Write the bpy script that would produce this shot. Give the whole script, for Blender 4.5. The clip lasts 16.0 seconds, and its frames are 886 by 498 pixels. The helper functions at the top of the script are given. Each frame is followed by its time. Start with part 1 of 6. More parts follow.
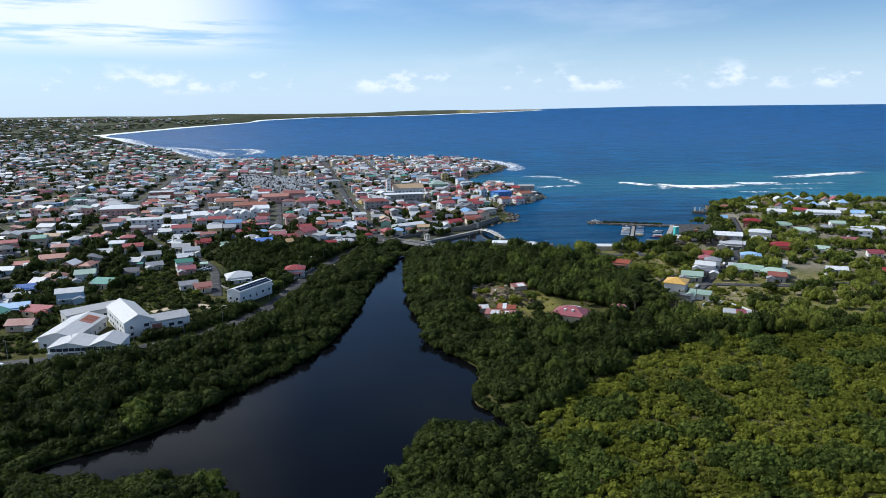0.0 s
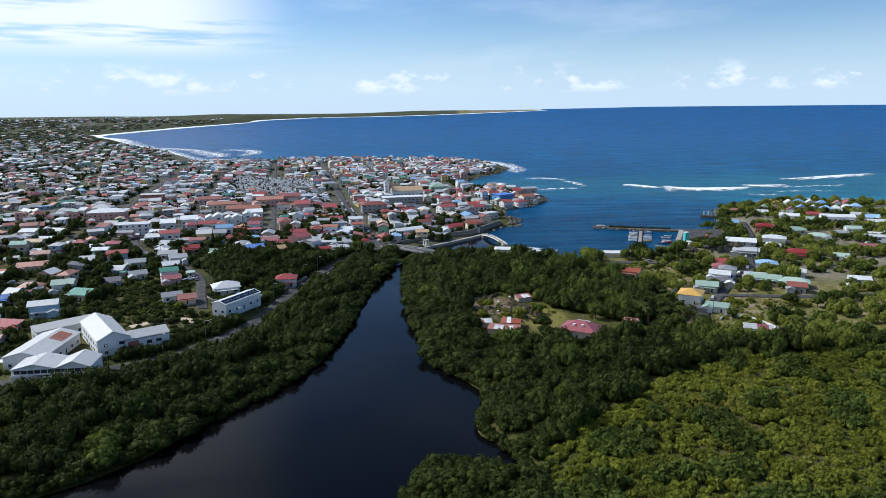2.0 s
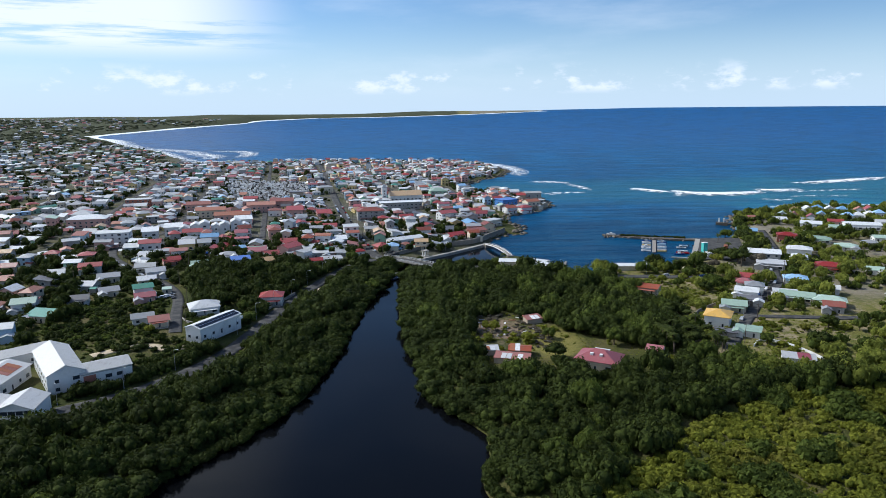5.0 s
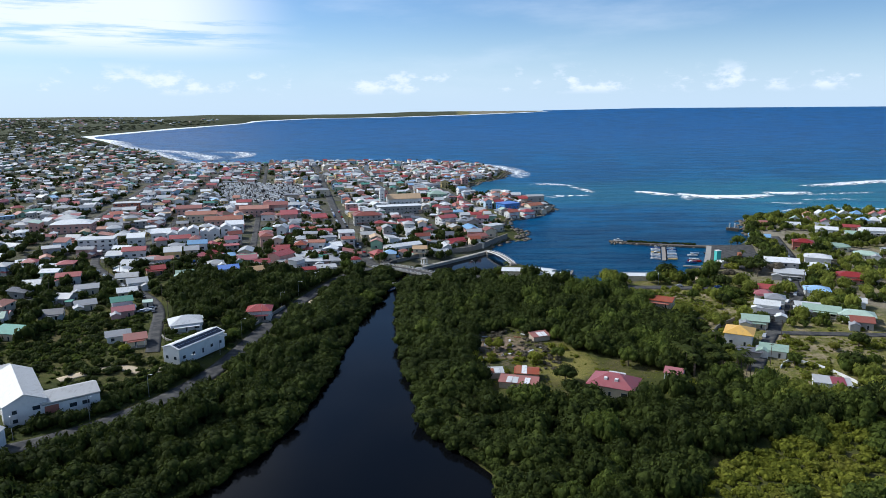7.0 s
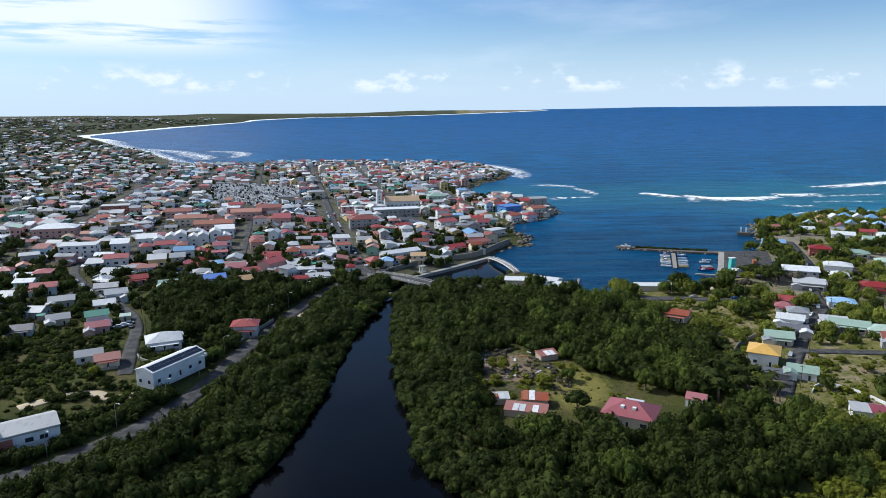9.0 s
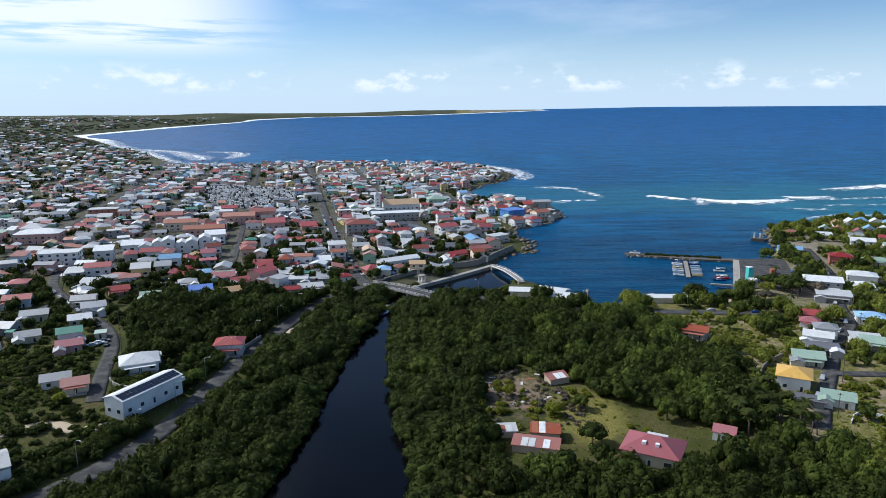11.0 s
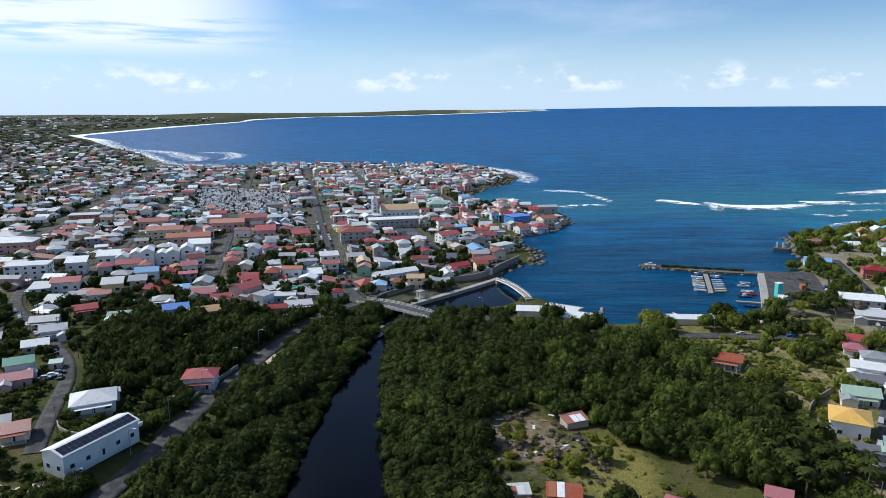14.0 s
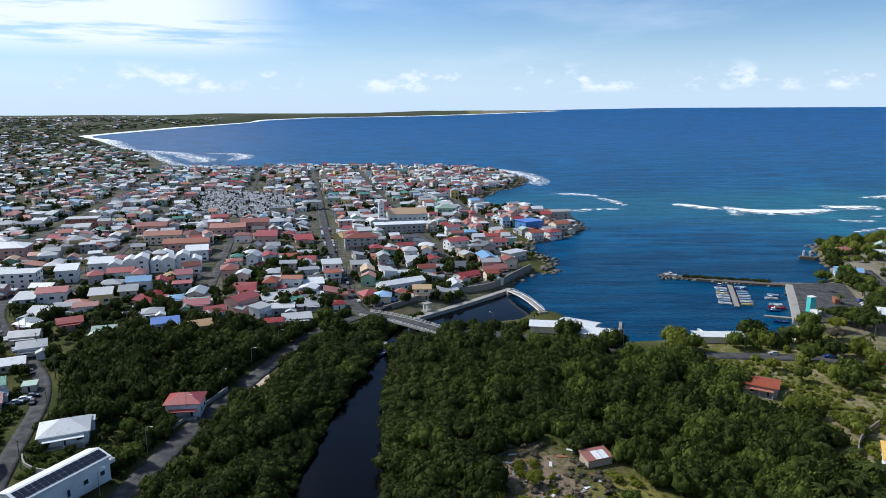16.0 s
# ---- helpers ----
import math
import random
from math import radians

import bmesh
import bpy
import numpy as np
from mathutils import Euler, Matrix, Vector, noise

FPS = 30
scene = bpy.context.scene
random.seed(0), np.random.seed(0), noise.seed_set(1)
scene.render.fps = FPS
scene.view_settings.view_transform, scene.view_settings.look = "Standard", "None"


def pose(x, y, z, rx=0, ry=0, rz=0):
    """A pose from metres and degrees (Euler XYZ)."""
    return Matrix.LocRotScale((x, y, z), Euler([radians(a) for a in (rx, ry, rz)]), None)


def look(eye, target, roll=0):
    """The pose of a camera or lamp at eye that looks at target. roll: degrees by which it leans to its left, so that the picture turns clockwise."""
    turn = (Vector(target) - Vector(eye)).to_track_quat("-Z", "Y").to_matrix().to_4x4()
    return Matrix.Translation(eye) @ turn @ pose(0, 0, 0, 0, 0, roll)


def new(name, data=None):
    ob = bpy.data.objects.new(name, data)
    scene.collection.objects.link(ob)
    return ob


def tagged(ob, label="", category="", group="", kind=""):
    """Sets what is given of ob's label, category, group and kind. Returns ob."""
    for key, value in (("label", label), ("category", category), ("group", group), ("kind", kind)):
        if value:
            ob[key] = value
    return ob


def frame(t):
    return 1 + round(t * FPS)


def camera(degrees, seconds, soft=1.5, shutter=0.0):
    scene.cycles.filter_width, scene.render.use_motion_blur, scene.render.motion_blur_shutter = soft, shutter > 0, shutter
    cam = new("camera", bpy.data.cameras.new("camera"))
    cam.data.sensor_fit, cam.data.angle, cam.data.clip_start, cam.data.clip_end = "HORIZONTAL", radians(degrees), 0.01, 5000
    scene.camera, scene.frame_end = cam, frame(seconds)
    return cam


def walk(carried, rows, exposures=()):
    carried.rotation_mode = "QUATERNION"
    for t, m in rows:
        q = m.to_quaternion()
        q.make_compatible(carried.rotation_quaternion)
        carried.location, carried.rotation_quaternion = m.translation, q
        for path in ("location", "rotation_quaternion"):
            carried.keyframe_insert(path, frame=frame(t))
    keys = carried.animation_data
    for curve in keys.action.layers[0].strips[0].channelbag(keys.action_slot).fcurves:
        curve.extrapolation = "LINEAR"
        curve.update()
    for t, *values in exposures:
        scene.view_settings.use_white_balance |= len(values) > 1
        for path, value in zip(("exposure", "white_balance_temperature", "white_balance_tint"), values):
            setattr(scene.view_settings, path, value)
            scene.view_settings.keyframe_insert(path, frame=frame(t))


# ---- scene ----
cam = camera(65.1, 16.0, 0.7)
PATH = [
    (0, (0.38, 0.44, 104.50), (0.40, 98.37, 84.24), -0.55),
    (2, (0.26, 23.77, 104.34), (0.34, 121.71, 84.11), -0.51),
    (4, (0.05, 47.61, 104.38), (0.13, 145.55, 84.19), -0.47),
    (6.5, (-0.24, 77.83, 104.63), (-0.07, 175.79, 84.53), -0.42),
    (9, (-0.43, 108.23, 104.97), (-0.10, 206.15, 84.71), -0.37),
    (11.5, (-0.38, 138.45, 105.30), (-0.14, 236.37, 84.99), -0.32),
    (13, (-0.18, 156.36, 105.42), (-0.10, 254.27, 85.11), -0.29),
    (14, (0.05, 168.16, 105.47), (0.16, 266.07, 85.13), -0.27),
    (14.5, (0.19, 174.01, 105.47), (0.23, 271.92, 85.14), -0.26),
    (15, (0.36, 179.82, 105.47), (0.14, 277.74, 85.14), -0.25),
    (15.5, (0.55, 185.60, 105.45), (-0.14, 283.51, 85.15), -0.24),
    (16, (0.76, 191.33, 105.41), (-0.49, 289.25, 85.16), -0.23),
]
walk(cam, [(t, look(eye, target, roll)) for t, eye, target, roll in PATH], [(0, 0.12, 5650, 10), (16, 0.12, 5650, 10)])

# ---------------------------------------------------------------- light
SUN_AZ, SUN_EL = math.atan2(-0.93, 0.37), radians(41)
sun_way = Vector((math.sin(SUN_AZ) * math.cos(SUN_EL), math.cos(SUN_AZ) * math.cos(SUN_EL), math.sin(SUN_EL)))
sun = new("sun", bpy.data.lights.new("sun", "SUN"))
sun.data.energy, sun.data.angle, sun.data.color = 4.3, radians(0.5), (1.0, 0.93, 0.81)
sun.matrix_world = look(sun_way * 300, (0, 0, 0))
sun.location = sun_way * 300

world = bpy.data.worlds.new("sky")
scene.world = world
world.use_nodes = True
wn = world.node_tree.nodes
wl = world.node_tree.links
bg = next(n for n in wn if n.type == "BACKGROUND")
sky = wn.new("ShaderNodeTexSky")
sky.sky_type, sky.sun_disc = "NISHITA", False
sky.sun_elevation, sky.sun_rotation = SUN_EL, SUN_AZ
sky.altitude, sky.air_density, sky.dust_density, sky.ozone_density = 100, 1.0, 0.1, 5.0
bg.inputs["Strength"].default_value = 0.098


def wmath(op, a, b=None, clamp=False):
    n = wn.new("ShaderNodeMath")
    n.operation, n.use_clamp = op, clamp
    for i, v in enumerate((a, b)):
        if v is None:
            continue
        if isinstance(v, (int, float)):
            n.inputs[i].default_value = v
        else:
            wl.new(v, n.inputs[i])
    return n.outputs[0]


def wramp(v, a, b, lo=0.0, hi=1.0):
    n = wn.new("ShaderNodeMapRange")
    n.interpolation_type = "SMOOTHSTEP"
    wl.new(v, n.inputs["Value"])
    for key, x in (("From Min", a), ("From Max", b), ("To Min", lo), ("To Max", hi)):
        n.inputs[key].default_value = x
    return n.outputs[0]


def wnoise(scale, stretch, detail, rough, shift=0.0):
    m = wn.new("ShaderNodeMapping")
    m.inputs["Scale"].default_value = stretch
    m.inputs["Location"].default_value = (shift, shift * 0.7, shift * 0.3)
    wl.new(wtc.outputs["Generated"], m.inputs["Vector"])
    n = wn.new("ShaderNodeTexNoise")
    n.inputs["Scale"].default_value, n.inputs["Detail"].default_value, n.inputs["Roughness"].default_value = scale, detail, rough
    wl.new(m.outputs[0], n.inputs["Vector"])
    return n.outputs["Fac"]


wtc = wn.new("ShaderNodeTexCoord")
wsep = wn.new("ShaderNodeSeparateXYZ")
wl.new(wtc.outputs["Generated"], wsep.inputs[0])
dx, dz = wsep.outputs["X"], wsep.outputs["Z"]
# high streaked cloud towards the sun
streak = wramp(wnoise(2.2, (1.2, 1.2, 15.0), 10, 0.62, 3.1), 0.38, 0.50)
streak = wmath("MULTIPLY", streak, wramp(dx, -0.17, -0.36))
streak = wmath("MULTIPLY", streak, wramp(dz, 0.055, 0.09))
# small fair-weather clouds low over the sea
puff = wramp(wnoise(15.0, (1.0, 1.0, 2.0), 9, 0.6, 1.7), 0.50, 0.63)
puff = wmath("MULTIPLY", puff, wmath("MULTIPLY", wramp(dz, 0.014, 0.026), wramp(dz, 0.062, 0.036)))
veil = wmath("MULTIPLY", wramp(wnoise(3.0, (1.0, 1.0, 5.0), 6, 0.6, 6.0), 0.45, 0.8, 0.0, 0.25), wramp(dz, 0.0, 0.05))
cover = wmath("MAXIMUM", wmath("MULTIPLY", streak, 0.97), wmath("MAXIMUM", wmath("MULTIPLY", puff, 0.8), veil))
wmix = wn.new("ShaderNodeMix")
wmix.data_type = "RGBA"
wmix.inputs["B"].default_value = (9.4, 9.5, 9.6, 1)
wl.new(cover, wmix.inputs["Factor"])
pale = wn.new("ShaderNodeMix")
pale.data_type = "RGBA"
pale.inputs["B"].default_value = (6.2, 7.5, 8.5, 1)
wl.new(wramp(dz, 0.13, -0.01, 0.0, 0.85), pale.inputs["Factor"])
wl.new(sky.outputs[0], pale.inputs["A"])
wl.new(pale.outputs["Result"], wmix.inputs["A"])
wl.new(wmix.outputs["Result"], bg.inputs["Color"])

# ---------------------------------------------------------------- materials


class Mat:
    """A node material in the making."""

    def __init__(self, name, rough=0.8, metal=0.0, spec=0.4):
        self.m = bpy.data.materials.new(name)
        self.m.use_nodes = True
        self.n, self.l = self.m.node_tree.nodes, self.m.node_tree.links
        self.b = next(n for n in self.n if n.type == "BSDF_PRINCIPLED")
        self.b.inputs["Roughness"].default_value = rough
        self.b.inputs["Metallic"].default_value = metal
        self.b.inputs["Specular IOR Level"].default_value = spec
        self.tc = self.n.new("ShaderNodeTexCoord")
        self.geo = self.n.new("ShaderNodeNewGeometry")

    def noise(self, scale, detail=4, rough=0.55, coord=None, stretch=(1, 1, 1)):
        mp = self.n.new("ShaderNodeMapping")
        mp.inputs["Scale"].default_value = stretch
        self.l.new(coord or self.geo.outputs["Position"], mp.inputs["Vector"])
        t = self.n.new("ShaderNodeTexNoise")
        t.inputs["Scale"].default_value, t.inputs["Detail"].default_value, t.inputs["Roughness"].default_value = scale, detail, rough
        self.l.new(mp.outputs[0], t.inputs["Vector"])
        return t.outputs["Fac"]

    def span(self, v, a, b, lo=0.0, hi=1.0):
        t = self.n.new("ShaderNodeMapRange")
        t.interpolation_type = "SMOOTHSTEP"
        self.l.new(v, t.inputs["Value"])
        for key, x in (("From Min", a), ("From Max", b), ("To Min", lo), ("To Max", hi)):
            t.inputs[key].default_value = x
        return t.outputs[0]

    def math(self, op, a, b):
        t = self.n.new("ShaderNodeMath")
        t.operation = op
        for i, v in enumerate((a, b)):
            if isinstance(v, (int, float)):
                t.inputs[i].default_value = v
            else:
                self.l.new(v, t.inputs[i])
        return t.outputs[0]

    def mix(self, fac, a, b, blend="MIX"):
        t = self.n.new("ShaderNodeMix")
        t.data_type, t.blend_type = "RGBA", blend
        for key, v in (("Factor", fac), ("A", a), ("B", b)):
            sock = t.inputs[key] if key == "Factor" else next(s for s in t.inputs if s.name == key and s.type == "RGBA")
            if isinstance(v, (int, float)):
                sock.default_value = v
            elif isinstance(v, tuple):
                sock.default_value = (*v[:3], 1)
            else:
                self.l.new(v, sock)
        return next(s for s in t.outputs if s.type == "RGBA")

    def ramp(self, v, stops):
        t = self.n.new("ShaderNodeValToRGB")
        els = t.color_ramp.elements
        while len(els) < len(stops):
            els.new(0.5)
        for e, (p, c) in zip(els, stops):
            e.position, e.color = p, (*c, 1)
        self.l.new(v, t.inputs[0])
        return t.outputs[0]

    def xyz(self):
        t = self.n.new("ShaderNodeSeparateXYZ")
        self.l.new(self.geo.outputs["Position"], t.inputs[0])
        return t.outputs

    def color(self, c):
        if isinstance(c, tuple):
            self.b.inputs["Base Color"].default_value = (*c, 1)
        else:
            self.l.new(c, self.b.inputs["Base Color"])
        return self

    def bump(self, v, strength=0.3, dist=0.05):
        t = self.n.new("ShaderNodeBump")
        t.inputs["Strength"].default_value, t.inputs["Distance"].default_value = strength, dist
        self.l.new(v, t.inputs["Height"])
        self.l.new(t.outputs[0], self.b.inputs["Normal"])
        return self


def worn(name, c, rough=0.8, metal=0.0, spec=0.3, dirt=0.35, scale=0.5, stain=(0.12, 0.10, 0.08)):
    """Paint, plaster or concrete with stains at two scales and a slight change from piece to piece."""
    k = Mat(name, rough, metal, spec)
    big, fine = k.noise(scale * 0.5, 5, 0.6), k.noise(scale * 6, 4, 0.6)
    col = k.mix(k.span(big, 0.45, 0.75, 0, dirt), c, stain)
    col = k.mix(k.span(fine, 0.5, 0.8, 0, dirt * 0.6), col, tuple(v * 0.6 for v in c))
    col = k.mix(k.span(k.geo.outputs["Random Per Island"], 0, 1, 0.0, dirt * 0.8), col, tuple(v * 0.55 for v in c))
    k.color(col).bump(fine, 0.25, 0.02)
    return k.m


def roofing(name, c, rust=0.15, rough=0.45):
    """Corrugated painted sheet, faded and rusting here and there."""
    k = Mat(name, rough, 0.0, 0.4)
    big, fine = k.noise(0.35, 5, 0.65), k.noise(2.5, 4, 0.6)
    info = k.n.new("ShaderNodeObjectInfo")
    hue = k.n.new("ShaderNodeHueSaturation")
    hue.inputs["Color"].default_value = (*c, 1)
    k.l.new(k.span(info.outputs["Random"], 0, 1, 0.75, 1.15), hue.inputs["Value"])
    k.l.new(k.span(info.outputs["Random"], 0, 1, 1.1, 0.85), hue.inputs["Saturation"])
    col = k.mix(k.span(big, 0.5, 0.78, 0, rust), hue.outputs[0], (0.16, 0.07, 0.035))
    col = k.mix(k.span(fine, 0.45, 0.8, 0, 0.3), col, tuple(v * 0.65 for v in c))
    isl = k.geo.outputs["Random Per Island"]
    col = k.mix(k.span(isl, 0.35, 1.0, 0, 0.55), col, tuple(v * 0.5 + 0.02 for v in c))
    col = k.mix(k.span(k.noise(0.9, 6, 0.7, None, (1.0, 0.35, 1.0)), 0.5, 0.72, 0, 0.4), col, (0.17, 0.15, 0.13))
    wave = k.n.new("ShaderNodeTexWave")
    wave.inputs["Scale"].default_value = 1.6
    k.l.new(k.tc.outputs["Object"], wave.inputs["Vector"])
    k.color(col).bump(wave.outputs["Fac"], 0.35, 0.05)
    return k.m


def leafy(name, dark, light, dry=None, thin=0.25):
    """Foliage: every clump its own green, with larger drifts across the wood, and painted gap shade and lit tips."""
    k = Mat(name, 0.8, 0.0, 0.08)
    isl = k.geo.outputs["Random Per Island"]
    col = k.mix(isl, dark, light)
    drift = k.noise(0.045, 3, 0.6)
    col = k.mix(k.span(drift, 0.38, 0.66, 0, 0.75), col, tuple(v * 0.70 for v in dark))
    if dry:
        col = k.mix(k.span(k.noise(0.03, 4, 0.6), 0.52, 0.70, 0, 0.4), col, dry)
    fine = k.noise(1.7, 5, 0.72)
    # shade in the leaf gaps and light on the tips, painted along the bump
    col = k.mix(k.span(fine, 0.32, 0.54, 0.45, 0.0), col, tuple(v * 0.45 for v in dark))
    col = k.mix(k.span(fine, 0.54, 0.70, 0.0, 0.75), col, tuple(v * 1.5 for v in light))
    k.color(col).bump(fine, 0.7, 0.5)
    # thin leaves let the low sun through
    through_leaf = k.n.new("ShaderNodeBsdfTranslucent")
    k.l.new(k.mix(0.5, col, tuple(min(1.0, v * 2.2) for v in light)), through_leaf.inputs["Color"])
    both = k.n.new("ShaderNodeMixShader")
    both.inputs[0].default_value = thin
    out = next(n for n in k.n if n.type == "OUTPUT_MATERIAL")
    k.l.new(k.b.outputs[0], both.inputs[1])
    k.l.new(through_leaf.outputs[0], both.inputs[2])
    k.l.new(both.outputs[0], out.inputs["Surface"])
    return k.m


M = {}
# paler, greyer leaf colour: distance haze painted into the far woods
M["far"] = leafy("hazed_far_leaves", (0.055, 0.065, 0.035), (0.10, 0.11, 0.06))
M["soil"] = worn("bare_soil", (0.17, 0.125, 0.085), 0.95, dirt=0.6, scale=0.8)
# light is in these colours: mangrove darkened as backlit, village leaves brightened as sunlit
M["mangrove"] = leafy("backlit_mangrove_leaves", (0.022, 0.032, 0.007), (0.060, 0.078, 0.014), thin=0.15)
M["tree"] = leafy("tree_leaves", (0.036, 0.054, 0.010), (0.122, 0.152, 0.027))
M["village"] = leafy("sunlit_village_leaves", (0.085, 0.105, 0.018), (0.255, 0.275, 0.050), thin=0.38)
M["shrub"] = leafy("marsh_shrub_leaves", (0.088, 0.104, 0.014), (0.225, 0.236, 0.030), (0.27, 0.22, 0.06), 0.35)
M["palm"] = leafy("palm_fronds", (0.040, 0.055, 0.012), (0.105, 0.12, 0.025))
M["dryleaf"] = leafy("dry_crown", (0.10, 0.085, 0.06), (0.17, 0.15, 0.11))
M["bark"] = worn("bark", (0.13, 0.10, 0.075), 0.9)
k = Mat("ground_soil_and_grass", 0.95, 0, 0.1)
gx = k.xyz()
g1, g2, g3 = k.noise(0.035, 5, 0.6), k.noise(0.25, 5, 0.65), k.noise(2.0, 4, 0.6)
grass = k.ramp(g1, [(0.35, (0.040, 0.050, 0.013)), (0.5, (0.080, 0.085, 0.020)), (0.65, (0.130, 0.105, 0.045))])
grass = k.mix(k.span(g2, 0.5, 0.72, 0, 0.7), grass, (0.15, 0.12, 0.075))
grass = k.mix(k.span(g3, 0.4, 0.65, 0, 0.75), grass, (0.035, 0.042, 0.012))
pave = k.ramp(g2, [(0.3, (0.055, 0.055, 0.050)), (0.5, (0.11, 0.105, 0.09)), (0.75, (0.24, 0.21, 0.17))])
town = k.math("MULTIPLY", k.span(gx[1], 500, 560), k.span(gx[0], 60, 20))
town = k.math("MULTIPLY", town, k.span(gx[1], 1700, 1400))
town = k.math("MULTIPLY", town, k.span(k.noise(0.02, 3), 0.3, 0.6, 0.15, 0.75))
grass = k.mix(k.math("MULTIPLY", k.span(gx[1], 1300, 1800), k.span(g2, 0.75, 0.35, 0.5, 0.95)), grass, (0.055, 0.062, 0.036))
sq = lambda v, c, r: k.math("POWER", k.math("ABSOLUTE", k.math("DIVIDE", k.math("SUBTRACT", v, c), r), 0), 2.0)
soil = k.math("ADD", k.math("ADD", sq(gx[0], 26.0, 15.0), sq(gx[1], 368.0, 24.0)), k.math("MULTIPLY", k.noise(0.16, 5, 0.65), 2.6))
grass = k.mix(k.span(soil, 2.2, 1.4, 0, 0.9), grass, k.mix(g3, (0.13, 0.092, 0.065), (0.36, 0.265, 0.19)))
lawn = k.math("ADD", k.math("ADD", sq(gx[0], 48.0, 14.0), sq(gx[1], 350.0, 24.0)), k.math("MULTIPLY", g2, 1.6))
yards = k.math("MULTIPLY", k.math("MULTIPLY", k.span(gx[0], 165, 200), k.span(gx[1], 395, 440)), k.span(k.noise(0.04, 3), 0.35, 0.6, 0.2, 0.9))
# yellow-green and tan eastern ground, its colours raised to paint in sunlight
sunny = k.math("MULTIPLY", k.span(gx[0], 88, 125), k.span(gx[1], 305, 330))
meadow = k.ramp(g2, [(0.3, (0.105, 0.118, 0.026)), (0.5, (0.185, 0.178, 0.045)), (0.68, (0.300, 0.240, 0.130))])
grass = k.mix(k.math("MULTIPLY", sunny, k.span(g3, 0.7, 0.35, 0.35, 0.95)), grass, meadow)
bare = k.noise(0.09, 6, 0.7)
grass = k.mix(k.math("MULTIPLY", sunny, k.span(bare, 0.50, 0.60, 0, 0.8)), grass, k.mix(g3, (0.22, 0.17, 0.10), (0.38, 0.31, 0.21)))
grass = k.mix(k.span(k.noise(0.6, 6, 0.75), 0.36, 0.50, 0.4, 0.0), grass, (0.040, 0.055, 0.013))
grass = k.mix(k.span(lawn, 2.0, 1.2, 0, 0.9), grass, k.mix(k.span(g3, 0.4, 0.65), (0.135, 0.135, 0.032), (0.30, 0.245, 0.075)))
plot = k.math("ADD", k.math("ADD", sq(gx[0], -226.0, 15.0), sq(gx[1], 392.0, 11.0)), k.math("MULTIPLY", g2, 1.2))
grass = k.mix(k.span(plot, 1.9, 1.2, 0, 0.9), grass, (0.30, 0.22, 0.15))
town = k.math("MAXIMUM", town, yards)
k.color(k.mix(town, grass, k.mix(yards, pave, (0.26, 0.23, 0.18)))).bump(k.math("ADD", g3, k.noise(5.0, 3)), 0.8, 0.35)
M["ground"] = k.m
k = Mat("water", 0.22, 0, 0.30)
gx = k.xyz()
sea = k.ramp(k.noise(0.006, 3), [(0.35, (0.003, 0.082, 0.205)), (0.65, (0.005, 0.110, 0.250))])
far = k.span(gx[1], 900, 2600)
sea = k.mix(far, sea, (0.004, 0.085, 0.255))
sea = k.mix(k.span(gx[1], 820, 600, 0, 0.8), sea, (0.002, 0.050, 0.112))
rows = k.noise(0.042, 6, 0.68, None, (0.28, 1.0, 1))
sea = k.mix(k.span(rows, 0.44, 0.56, 0, 0.66), sea, (0.002, 0.026, 0.074))
chop = k.noise(0.15, 6, 0.7, None, (0.22, 1.0, 1))
sea = k.mix(k.math("MULTIPLY", k.span(chop, 0.46, 0.60, 0, 0.5), k.span(gx[1], 1700, 800)), sea, (0.0015, 0.018, 0.050))
reef = k.math("MULTIPLY", k.span(gx[0], 210, 400), k.math("MULTIPLY", k.span(gx[1], 600, 760), k.span(gx[1], 1250, 820)))
reef = k.math("MULTIPLY", reef, k.span(k.noise(0.016, 5, 0.65), 0.36, 0.62, 0.05, 0.72))
sea = k.mix(reef, sea, (0.022, 0.165, 0.220))
near = k.math("MULTIPLY", k.span(gx[0], -60, 60), k.math("MULTIPLY", k.span(gx[1], 760, 880), k.span(gx[1], 1100, 980)))
sea = k.mix(k.math("MULTIPLY", near, 0.5), sea, (0.02, 0.12, 0.16))
river = k.math("ADD", k.math("MULTIPLY", gx[0], 0.95), k.math("MULTIPLY", gx[1], 0.32))
river = k.math("MULTIPLY", k.span(river, 224, 208), k.span(gx[1], 650, 605))
k.color(k.mix(river, sea, k.mix(k.noise(0.03, 3), (0.0016, 0.0022, 0.0034), (0.0042, 0.0042, 0.0044))))
rough = k.span(river, 0, 1, 0.34, 0.09)
k.l.new(k.span(river, 0, 1, 0.07, 0.12), k.b.inputs["Specular IOR Level"])
k.l.new(rough, k.b.inputs["Roughness"])
k.b.inputs["IOR"].default_value = 1.33
swell = k.math("ADD", k.noise(0.05, 3, 0.5, None, (0.35, 1.2, 1)), k.math("MULTIPLY", k.noise(0.5, 4, 0.6), 0.35))
swell = k.math("MULTIPLY", swell, k.span(river, 0, 1, 1.0, 0.03))
k.bump(swell, 0.9, 2.2)
M["water"] = k.m
k = Mat("foam", 0.85, 0, 0.2)
k.color((0.82, 0.85, 0.86))
f1 = k.math("ADD", k.noise(0.13, 9, 0.78, None, (0.75, 1.2, 1)), k.math("MULTIPLY", k.xyz()[2], 0.10))
k.l.new(k.span(f1, 0.50, 0.62), k.b.inputs["Alpha"])
M["foam"] = k.m
k = Mat("asphalt", 0.9, 0, 0.2)
